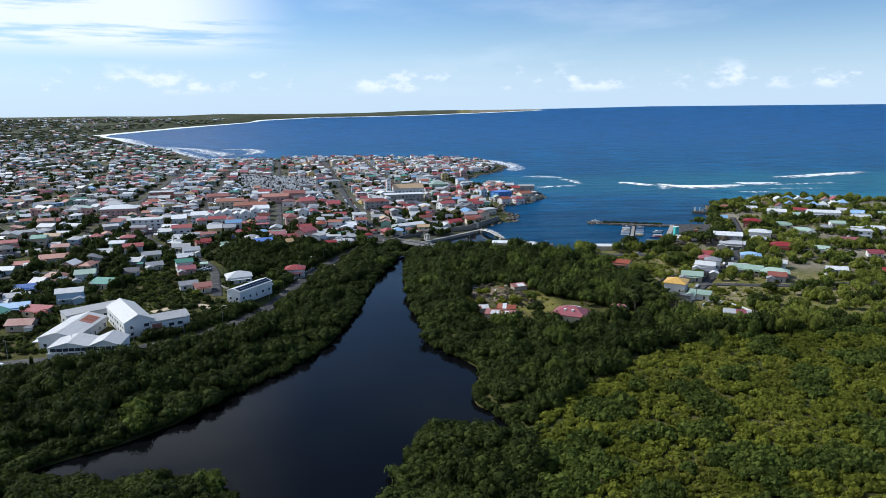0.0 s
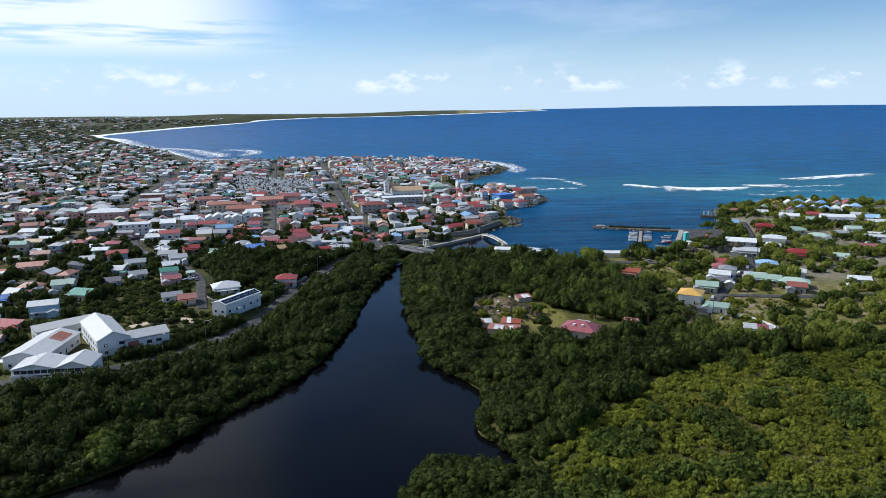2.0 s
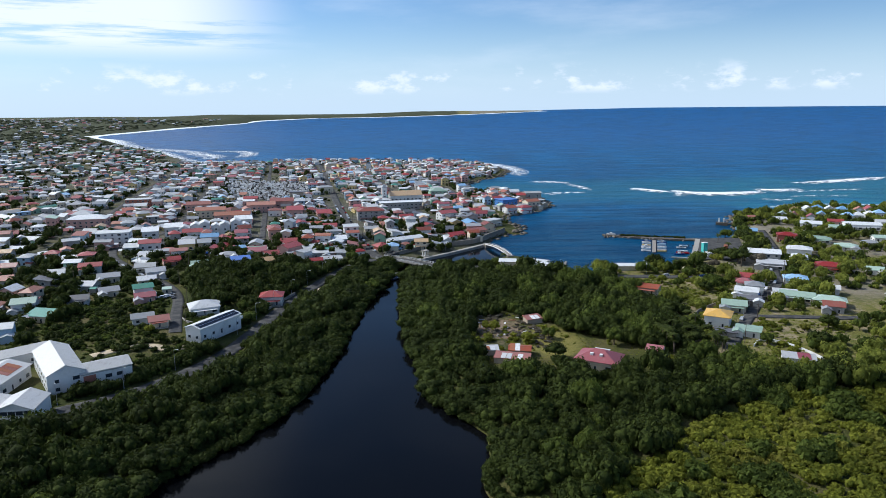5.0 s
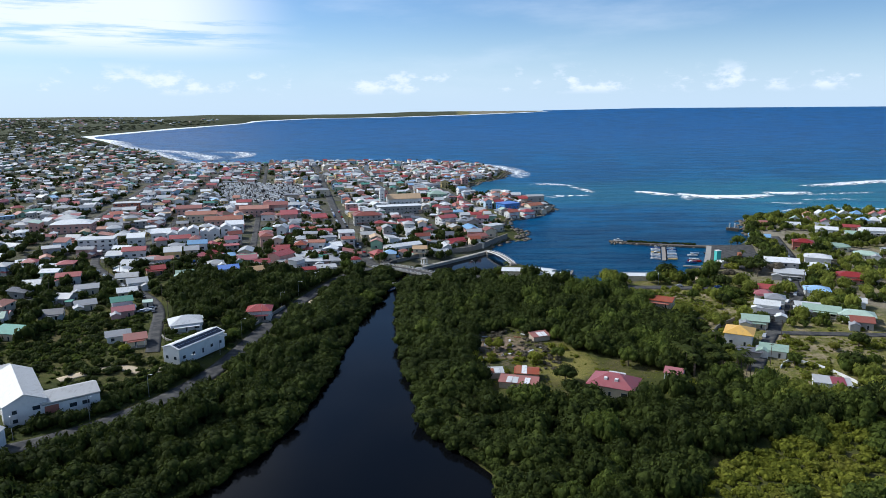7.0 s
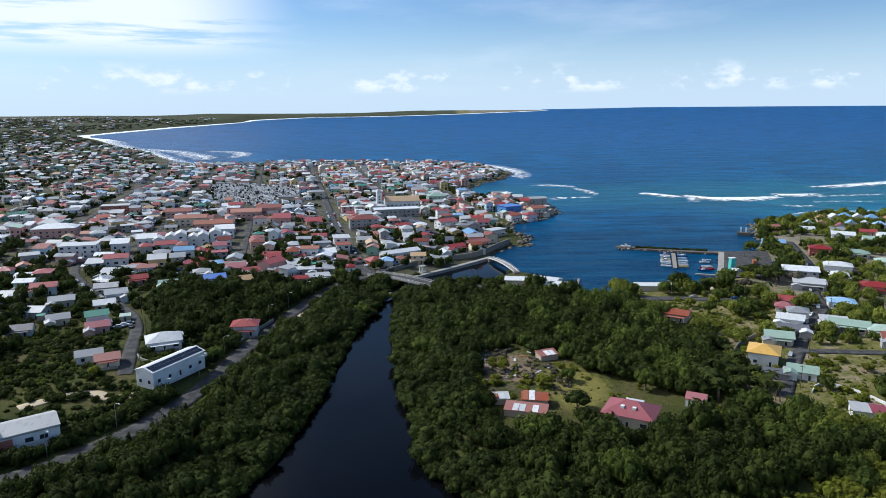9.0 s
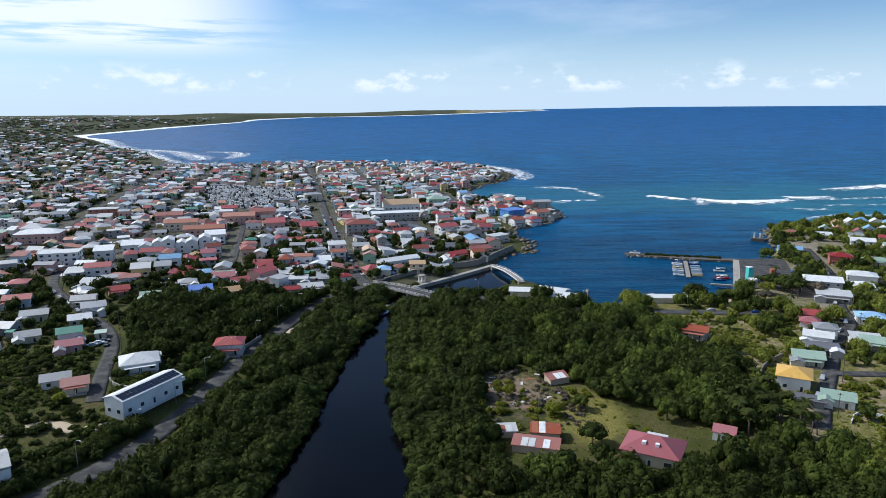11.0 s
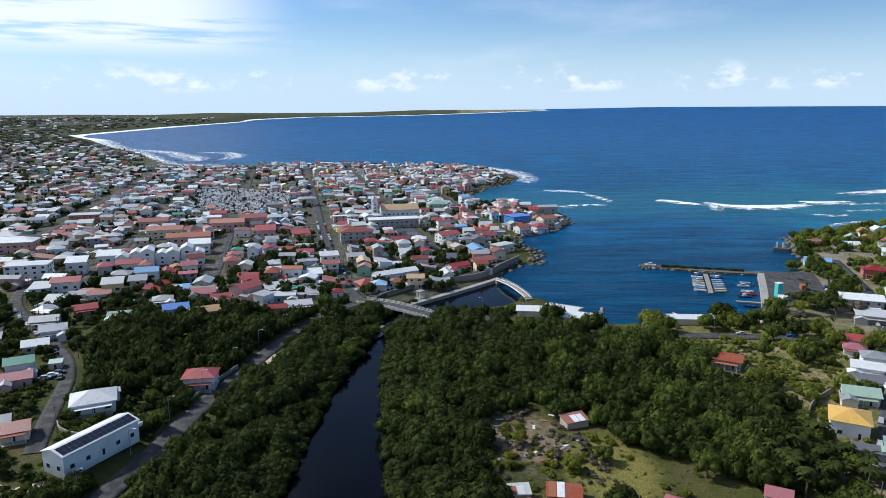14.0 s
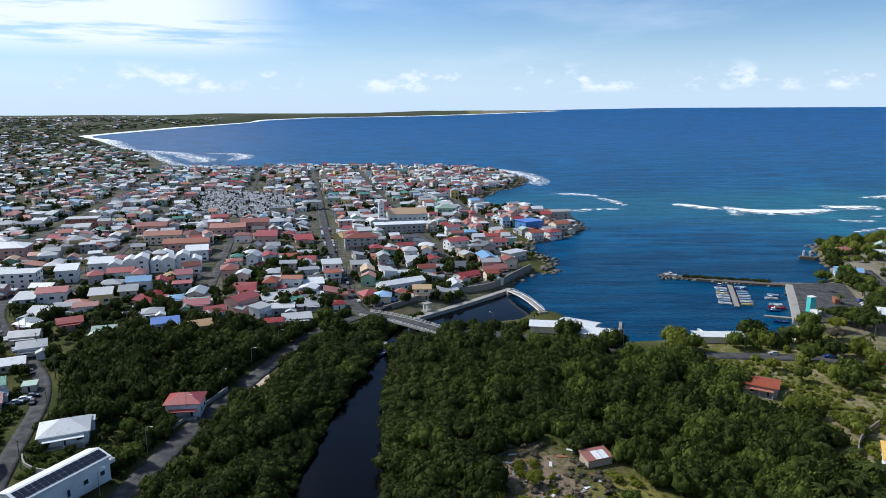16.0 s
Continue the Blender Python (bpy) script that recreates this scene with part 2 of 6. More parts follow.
k.color(k.mix(k.span(k.noise(0.3, 5), 0.35, 0.7), (0.042, 0.042, 0.043), (0.095, 0.092, 0.085))).bump(k.noise(6, 3), 0.3, 0.02)
M["asphalt"] = k.m
M["concrete"] = worn("concrete", (0.36, 0.34, 0.30), 0.9, dirt=0.5)
M["stone"] = worn("stone", (0.27, 0.24, 0.20), 0.95, dirt=0.6, scale=1.5)
M["rock"] = worn("wet_rock", (0.14, 0.12, 0.095), 0.9, dirt=0.6, scale=1.0)
M["sand"] = worn("sand", (0.50, 0.41, 0.28), 0.95, dirt=0.25)
M["metal"] = worn("galvanised_metal", (0.42, 0.43, 0.44), 0.45, 0.7, dirt=0.3)
M["rust"] = worn("rusty_sheet", (0.33, 0.12, 0.06), 0.8, dirt=0.6, scale=2)
M["plank"] = worn("weathered_plank", (0.30, 0.27, 0.23), 0.85, dirt=0.5)
M["tyre"] = worn("rubber", (0.02, 0.02, 0.02), 0.8)
M["frame"] = worn("white_frame", (0.72, 0.72, 0.70), 0.6)
k = Mat("window_glass", 0.12, 0, 0.5)
k.color((0.03, 0.04, 0.05))
M["glass"] = k.m
k = Mat("solar_cell", 0.2, 0, 0.5)
k.color((0.012, 0.014, 0.022))
M["solar"] = k.m
WALLS = {"white": (0.74, 0.74, 0.72), "cream": (0.66, 0.58, 0.44), "pink": (0.60, 0.36, 0.31), "pale_blue": (0.42, 0.55, 0.66), "yellow": (0.66, 0.50, 0.22),
         "grey": (0.38, 0.37, 0.35), "tan": (0.46, 0.38, 0.29), "green": (0.28, 0.46, 0.34), "brick": (0.36, 0.14, 0.10), "teal": (0.10, 0.50, 0.46), "blue": (0.07, 0.22, 0.55)}
ROOFS = {"white": (0.66, 0.67, 0.66), "pale": (0.48, 0.48, 0.47), "grey": (0.34, 0.35, 0.36), "red": (0.33, 0.040, 0.035), "brick": (0.30, 0.095, 0.065), "orange": (0.36, 0.095, 0.045),
         "terracotta": (0.42, 0.17, 0.10), "blue": (0.25, 0.44, 0.66), "deep_blue": (0.05, 0.16, 0.50), "mint": (0.36, 0.48, 0.38), "green": (0.08, 0.28, 0.20), "pink": (0.32, 0.085, 0.095),
         "yellow": (0.60, 0.33, 0.012), "tan": (0.52, 0.34, 0.17), "dark": (0.12, 0.12, 0.13)}
for c in WALLS:
    M["wall_" + c] = worn(c + "_plaster", WALLS[c], 0.85, dirt=0.3)
for c in ROOFS:
    M["roof_" + c] = roofing(c + "_roof", ROOFS[c], 0.3 if c in ("red", "brick", "orange", "grey", "terracotta") else 0.12)
CARS = {"white": (0.75, 0.75, 0.75), "silver": (0.40, 0.41, 0.42), "black": (0.02, 0.02, 0.022), "red": (0.40, 0.02, 0.02), "blue": (0.03, 0.08, 0.25)}
for c in CARS:
    k = Mat(c + "_car_paint", 0.25, 0.1, 0.5)
    k.color(CARS[c])
    k.b.inputs["Coat Weight"].default_value = 0.6
    M["car_" + c] = k.m

# ---------------------------------------------------------------- helpers


def mesh(name, verts, faces, mats, slots=None):
    me = bpy.data.meshes.new(name)
    me.from_pydata([tuple(v) for v in verts], [], faces)
    for m in mats if isinstance(mats, (list, tuple)) else [mats]:
        me.materials.append(m)
    if slots is not None:
        me.polygons.foreach_set("material_index", slots)
    me.update()
    return me


def big_mesh(name, verts, faces, mats, slots=None):
    """A mesh from arrays: faces is an (n, 3) or (n, 4) array."""
    me = bpy.data.meshes.new(name)
    n, s = faces.shape
    me.vertices.add(len(verts))
    me.vertices.foreach_set("co", np.ascontiguousarray(verts, np.float32).ravel())
    me.loops.add(n * s)
    me.loops.foreach_set("vertex_index", np.ascontiguousarray(faces, np.int32).ravel())
    me.polygons.add(n)
    me.polygons.foreach_set("loop_start", np.arange(0, n * s, s, dtype=np.int32))
    for m in mats if isinstance(mats, (list, tuple)) else [mats]:
        me.materials.append(m)
    if slots is not None:
        me.polygons.foreach_set("material_index", np.ascontiguousarray(slots, np.int32))
    me.update(calc_edges=True)
    me.validate()
    return me


def put(name, me, parent=None, m=None, label=""):
    ob = new(name, me)
    if parent:
        ob.parent = parent
    if m is not None:
        ob.matrix_basis = m
    return tagged(ob, label) if label else ob


def part(name, bm, material, parent, label=""):
    me = bpy.data.meshes.new(name)
    bm.to_mesh(me)
    bm.free()
    me.materials.append(material)
    return put(name, me, parent, None, label)


def thing(name, x, y, z, rot, label, category, group="", kind=""):
    ob = new(name)
    ob.matrix_basis = pose(x, y, z, 0, 0, rot)
    return tagged(ob, label, category, group, kind)


BOX = [(0, 3, 2, 1), (4, 5, 6, 7), (0, 1, 5, 4), (1, 2, 6, 5), (2, 3, 7, 6), (3, 0, 4, 7)]


def box_v(x0, x1, y0, y1, z0, z1):
    return [(x0, y0, z0), (x1, y0, z0), (x1, y1, z0), (x0, y1, z0), (x0, y0, z1), (x1, y0, z1), (x1, y1, z1), (x0, y1, z1)]


def bm_boxes(*boxes, bevel=0.0):
    bm = bmesh.new()
    for b in boxes:
        vs = [bm.verts.new(v) for v in box_v(*b)]
        for f in BOX:
            bm.faces.new([vs[i] for i in f])
    if bevel:
        bmesh.ops.bevel(bm, geom=bm.edges[:], offset=bevel, segments=1, affect="EDGES")
    return bm


def bm_tube(points, radii, sides=8):
    """A tapering tube along points, closed at both ends."""
    bm, rings = bmesh.new(), []
    for i, (p, r) in enumerate(zip(points, radii)):
        p = Vector(p)
        ahead = (Vector(points[min(i + 1, len(points) - 1)]) - Vector(points[max(i - 1, 0)])).normalized()
        side = ahead.cross((0.13, 0.97, 0.2)).normalized()
        up = side.cross(ahead)
        rings.append([bm.verts.new(p + r * (math.cos(a) * side + math.sin(a) * up)) for a in (2 * math.pi * j / sides for j in range(sides))])
    for a, b in zip(rings, rings[1:]):
        for j in range(sides):
            bm.faces.new((a[j], a[(j + 1) % sides], b[(j + 1) % sides], b[j]))
    bm.faces.new(rings[0][::-1])
    bm.faces.new(rings[-1])
    return bm


def smooth(v, a, b):
    s = np.clip((v - a) / (b - a), 0, 1)
    return s * s * (3 - 2 * s)


# ---------------------------------------------------------------- lie of the land
WEST = [(-90, -1500), (-60, -300), (-72, -60), (-50, 60), (-54, 130), (-52, 160), (-57, 170), (-68, 178), (-82, 180), (-96, 178), (-112, 179), (-124, 184), (-124, 192), (-117, 198), (-105, 205), (-93, 221), (-84, 235), (-72, 256), (-63, 270),
        (-56, 286), (-51, 315), (-47, 347), (-45, 390), (-40, 440), (-34, 470), (-31, 505), (-16, 530), (1, 547), (24, 572), (36, 585), (40, 604), (53, 626), (66, 624), (69, 664), (57, 689), (63, 719), (95, 754),
        (116, 790), (113, 853), (67, 929), (46, 917)]
NORTH = [(28, 962), (54, 1055), (89, 1104), (110, 1195), (87, 1299), (20, 1361), (-134, 1380), (-247, 1378), (-352, 1348), (-441, 1404), (-494, 1433), (-637, 1670), (-715, 1813), (-837, 1964),
         (-1118, 2408), (-1320, 2659), (-1291, 2884), (-1213, 3266), (-1003, 3694), (-1010, 3882), (-708, 4145), (-262, 4248), (247, 4470), (700, 4655), (700, 5600), (-5200, 5600), (-5200, -1500)]
EAST = [(-30, -1500), (-8, -300), (-22, -60), (-6, 40), (-14, 100), (-11, 160), (-10, 192), (-5, 207), (4, 214), (12, 211), (22, 205), (25, 213), (18, 226), (13, 238), (17, 254), (17, 271), (3, 286), (-6, 298), (-8, 323), (-15, 360), (-19, 406), (-22, 439),
        (-23, 480), (-16, 495), (-6, 506), (12, 518), (38, 528), (47, 545), (56, 538), (58, 517), (78, 492), (110, 496), (123, 503), (154, 496), (169, 519), (184, 551), (196, 585), (208, 600), (226, 597)]
REEF = [(252, 639), (260, 669), (272, 707), (290, 718), (310, 721), (337, 744), (374, 763), (427, 756), (469, 727), (620, 700), (1200, 760), (5200, 900), (5200, -1500)]
LANDS = [np.array(WEST + NORTH, float), np.array(EAST + REEF, float)]


def inside(px, py, poly):
    hit = np.zeros(np.shape(px), bool)
    for (x0, y0), (x1, y1) in zip(poly, np.roll(poly, -1, 0)):
        if y0 != y1:
            hit ^= ((y0 > py) != (y1 > py)) & (px < (x1 - x0) * (py - y0) / (y1 - y0) + x0)
    return hit


def line_dist(px, py, line):
    best = np.full(np.shape(px), 1e9)
    for (x0, y0), (x1, y1) in zip(line[:-1], line[1:]):
        ex, ey = x1 - x0, y1 - y0
        s = np.clip(((px - x0) * ex + (py - y0) * ey) / max(ex * ex + ey * ey, 1e-9), 0, 1)
        best = np.minimum(best, np.hypot(px - x0 - s * ex, py - y0 - s * ey))
    return best


def shore(px, py):
    """Distance to the water's edge: positive on land."""
    px, py = np.asarray(px, float), np.asarray(py, float)
    d, land = np.full(px.shape, 1e9), np.zeros(px.shape, bool)
    for poly in LANDS:
        d = np.minimum(d, line_dist(px, py, np.vstack([poly, poly[:1]])))
        land |= inside(px, py, poly)
    return np.where(land, d, -d)


def land_bowl(px, py):
    cap = 3900 + 250 * smooth(px, -2000, -1200) + 450 * smooth(px, -1000, 200)
    s = np.maximum(np.minimum(np.hypot(px, py - 95), cap) - 2300, 0) / 2500
    return 82 * s * s


def bowl(px, py):
    """The far rim of the sheet, lifted to where the curved sea meets the sky."""
    cap = 4000 + 850 * smooth(px, -2000, -1100)
    s = np.maximum(np.minimum(np.hypot(px, py - 95), cap) - 2300, 0) / 2500
    return 82 * s * s


def ground_h(px, py):
    px, py = np.asarray(px, float), np.asarray(py, float)
    d = shore(px, py)
    top = 2.6 + 5.5 * smooth(-px, 62, 130) * (1 - 0.55 * smooth(py, 420, 700)) + 10 * smooth(-px, 500, 1500)
    far = smooth(py, 2800, 3700) * (2.5 + 2 * np.sin(px / 170.0) * np.sin(py / 210.0 + px / 400)) * smooth(px, 800, 100)
    far = far + 9 * np.exp(-((px + 1170) ** 2 + (py - 3930) ** 2) / 260**2)
    land = np.minimum(top, 0.25 + d * 0.16) + far * np.clip(d / 70, 0, 1)
    return np.where(d > 0, land + land_bowl(px, py), np.maximum(-2.5, d * 0.35) + np.minimum(bowl(px, py), land_bowl(px, py)))


def gh(x, y):
    return float(ground_h(np.array([x]), np.array([y]))[0])


def steps(*spans):
    out = []
    for a, b, s in spans:
        out.extend(np.arange(a, b, s))
    return np.array(out + [spans[-1][1]], float)


def sheet(xs, ys, f):
    gx_, gy_ = np.meshgrid(xs, ys)
    v = np.stack([gx_.ravel(), gy_.ravel(), f(gx_.ravel(), gy_.ravel())], 1)
    i = (np.arange(len(ys) - 1)[:, None] * len(xs) + np.arange(len(xs) - 1)).ravel()
    return v, np.stack([i, i + 1, i + 1 + len(xs), i + len(xs)], 1)


XS = steps((-4700, -1600, 80), (-1600, -500, 24), (-500, -150, 8), (-150, 280, 5), (280, 640, 10), (640, 4700, 140))
YS = steps((-1200, 80, 60), (80, 720, 5), (720, 1480, 9), (1480, 3000, 24), (3000, 4800, 45))
v, f = sheet(XS, YS, ground_h)
ground = put("ground", big_mesh("ground", v, f, M["ground"]))
ground.data.polygons.foreach_set("use_smooth", np.ones(len(f), bool))
tagged(ground, "earth, dry grass and paved yards of the coastal town", "ground", kind="structure")
wx = steps((-4700, -600, 100), (-600, 700, 40), (700, 4700, 100))
wy = steps((-1200, 100, 100), (100, 1500, 40), (1500, 4750, 60))
v, f = sheet(wx, wy, lambda a, b: np.where(shore(a, b) > 20, np.minimum(bowl(a, b), land_bowl(a, b)) - 3, bowl(a, b)))
water = put("water", big_mesh("water", v, f, M["water"]))
water.data.polygons.foreach_set("use_smooth", np.ones(len(f), bool))
tagged(water, "deep blue sea running into a dark still river", "water", kind="structure")

# ---------------------------------------------------------------- roads


def resample(line, gap):
    line = np.array(line, float)
    # rounded by two passes of corner cutting
    for _ in range(2):
        a, b = line[:-1], line[1:]
        line = np.vstack([line[:1], np.stack([0.75 * a + 0.25 * b, 0.25 * a + 0.75 * b], 1).reshape(-1, 2), line[-1:]])
    seg = np.hypot(*np.diff(line, axis=0).T)
    s = np.r_[0, np.cumsum(seg)]
    t = np.linspace(0, s[-1], max(2, int(s[-1] / gap) + 1))
    return np.stack([np.interp(t, s, line[:, 0]), np.interp(t, s, line[:, 1])], 1)


def ribbon(name, line, width, lift, mat, label, category, gap=4.0, kind="structure", cross=5):
    p = resample(line, gap)
    tan = np.gradient(p, axis=0)
    tan /= np.maximum(np.hypot(*tan.T)[:, None], 1e-6)
    nrm = np.stack([-tan[:, 1], tan[:, 0]], 1)
    offs = np.linspace(-width / 2, width / 2, cross)
    pts = (p[:, None] + nrm[:, None] * offs[None, :, None]).reshape(-1, 2)
    z = np.maximum(ground_h(pts[:, 0], pts[:, 1]), 0.8) + lift + 0.12
    n = len(p)
    top = np.c_[pts, z]
    low = np.c_[pts, z - 0.5]
    i = (np.arange(n - 1)[:, None] * cross + np.arange(cross - 1)).ravel()
    f = [np.stack([i + cross, i + cross + 1, i + 1, i], 1)]
    e = np.arange(n - 1) * cross
    q = len(top)
    f.append(np.stack([e, e + q, e + cross + q, e + cross], 1))
    e = e + cross - 1
    f.append(np.stack([e, e + cross, e + cross + q, e + q], 1))
    ob = put(name, big_mesh(name, np.vstack([top, low]), np.vstack(f), mat))
    return tagged(ob, label, category, kind=kind)


RIVER_ROAD = [(-420, 215), (-260, 238), (-171, 253), (-130, 266), (-111, 283), (-99, 305), (-90, 330), (-86, 360), (-83, 395), (-78, 425), (-72, 460), (-62, 500), (-46, 521)]
MAIN_STREET = [(-40, 521), (-50, 540), (-66, 592), (-87, 682), (-110, 784), (-140, 927), (-165, 1046), (-215, 1290)]
HILL_ROAD = [(-118, 352), (-128, 380), (-136, 406), (-150, 431), (-174, 457), (-200, 486), (-222, 515), (-236, 550), (-225, 610), (-214, 680)]
CROSS_ROAD = [(-420, 330), (-300, 372), (-248, 397), (-226, 415), (-207, 437), (-196, 460), (-196, 482)]
HARBOUR_ROAD = [(-8, 500), (20, 497), (60, 478), (95, 468), (140, 466), (176, 457), (196, 447)]
HILL_STREET = [(121, 338), (135, 362), (150, 385), (173, 423), (196, 447), (203, 474), (231, 525), (243, 560), (262, 620)]
EAST_ROAD = [(150, 385), (175, 383), (196, 380), (240, 385), (330, 400)]
ROADS = [RIVER_ROAD, MAIN_STREET, HILL_ROAD, CROSS_ROAD, HARBOUR_ROAD, HILL_STREET, EAST_ROAD]
for k2, (line, w) in enumerate(zip(ROADS, (7.0, 8, 5.5, 6, 7.5, 5.5, 5))):
    ribbon("road", line, w, 0.08 + 0.025 * k2, M["asphalt"], "worn grey asphalt road", "road")
ribbon("pavement", [(-77, 404), (-73, 425), (-69, 445)], 5, 0.05, M["sand"], "pale bare earth verge beside the river road", "verge")

ribbon("track", [(-106, 337), (-113, 330), (-122, 336), (-130, 332), (-140, 322)], 5, 0.03, M["sand"], "pale dirt track beside the solar-roofed building", "track")
ribbon("track", [(-228, 412), (-222, 385), (-213, 352), (-196, 325), (-188, 300)], 5.5, 0.02, M["sand"], "pale dirt lane between the western houses", "track")
AX = np.array([0.974, 0.225])   # across the main street
AY = np.array([-0.225, 0.974])  # along it
ORIGIN = np.array([-45.0, 526.0])
SIDE_STREETS = []
for i, vv in enumerate((95, 170, 245, 320, 400, 480, 565, 660, 760)):
    a, b = ORIGIN + AY * vv - AX * (270 + 20 * (i % 3)), ORIGIN + AY * vv + AX * (70 + 12 * i)
    t = np.linspace(0, 1, 60)
    p = a + (b - a) * t[:, None]
    p = p[shore(p[:, 0], p[:, 1]) > 14]
    SIDE_STREETS.append([tuple(p[0]), tuple(p[-1])])
for uu in (-225, -150, -78, 70, 140):
    a, b = ORIGIN + AY * (40 if uu < 0 else 110) + AX * uu, ORIGIN + AY * 800 + AX * uu
    p = a + (b - a) * np.linspace(0, 1, 80)[:, None]
    p = p[shore(p[:, 0], p[:, 1]) > 14]
    if len(p) > 4:
        SIDE_STREETS.append([tuple(p[0]), tuple(p[-1])])
for k2, line in enumerate(SIDE_STREETS):
    ribbon("road", line, 5, 0.01 * k2 - 0.1, M["asphalt"], "narrow asphalt side street of the town", "road", gap=8)
ALL_ROADS = [resample(l, 6) for l in ROADS + SIDE_STREETS]


def off_road(px, py, gap):
    ok = np.ones(np.shape(px), bool)
    for l in ALL_ROADS:
        ok &= line_dist(np.asarray(px, float), np.asarray(py, float), l[::3] if len(l) > 6 else l) > gap
    return ok


TAKEN = []   # x, y, radius of what stands already


def free(x, y, r):
    return all((x - a) ** 2 + (y - b) ** 2 > (r + c) ** 2 for a, b, c in TAKEN)


# ---------------------------------------------------------------- houses


def roof_shape(kind, w, d, h, rise, over=0.5, t=0.18):
    """A roof over a plan w by d with eaves at h: gable, hip, flat or lean-to, with its own thickness."""
    x, y = w / 2 + over, d / 2 + over
    if kind == "gable":
        top = [(-x, -y, h), (x, -y, h), (x, y, h), (-x, y, h), (-x, 0, h + rise), (x, 0, h + rise)]
        fs = [(0, 1, 5, 4), (2, 3, 4, 5)]
        ends = [(3, 0, 4), (1, 2, 5)]
    elif kind == "hip":
        r = max(x - y, 0.3)
        top = [(-x, -y, h), (x, -y, h), (x, y, h), (-x, y, h), (-r, 0, h + rise), (r, 0, h + rise)]
        fs = [(0, 1, 5, 4), (2, 3, 4, 5), (3, 0, 4), (1, 2, 5)]
        ends = []
    elif kind == "lean":
        top = [(-x, -y, h), (x, -y, h), (x, y, h + rise), (-x, y, h + rise)]
        fs, ends = [(0, 1, 2, 3)], []
    else:
        top = [(-x, -y, h), (x, -y, h), (x, y, h), (-x, y, h)]
        fs, ends = [(0, 1, 2, 3)], []
        t = 0.35
    n = len(top)
    verts = top + [(a, b, c - t) for a, b, c in top]
    rim = [(0, 1), (1, 2), (2, 3), (3, 0)] if kind != "gable" else [(0, 1), (1, 5), (5, 2), (2, 3), (3, 4), (4, 0)]
    faces = fs + [tuple(i + n for i in q[::-1]) for q in fs] + [(b, a, a + n, b + n) for a, b in rim]
    return verts, faces


def wall_shape(kind, w, d, h, rise, sink=1.5):
    v = box_v(-w / 2, w / 2, -d / 2, d / 2, -sink, h)
    f = list(BOX)
    if kind == "gable":
        k2 = rise * (d / 2) / (d / 2 + 0.5)
        v += [(-w / 2, 0, h + k2 - 0.12), (w / 2, 0, h + k2 - 0.12)]
        f = [(0, 3, 2, 1), (0, 1, 5, 4), (2, 3, 7, 6), (1, 2, 6, 9, 5), (3, 0, 4, 8, 7), (4, 5, 9, 8), (6, 7, 8, 9)]
    elif kind == "lean":
        v[6] = (w / 2, d / 2, h + rise - 0.1)
        v[7] = (-w / 2, d / 2, h + rise - 0.1)
    return v, f


def window_mesh(w, h):
    t = 0.09
    v = box_v(-w / 2, w / 2, -0.07, 0.05, 0, h) + [(-w / 2 + t, -0.075, t), (w / 2 - t, -0.075, t), (w / 2 - t, -0.075, h - t), (-w / 2 + t, -0.075, h - t)]
    return mesh("window", v, BOX + [(8, 9, 10, 11)], [M["frame"], M["glass"]], [0] * 6 + [1])


WINDOW, DOOR = window_mesh(1.5, 1.4), window_mesh(1.0, 2.1)
SHUTTER = window_mesh(2.3, 1.5)


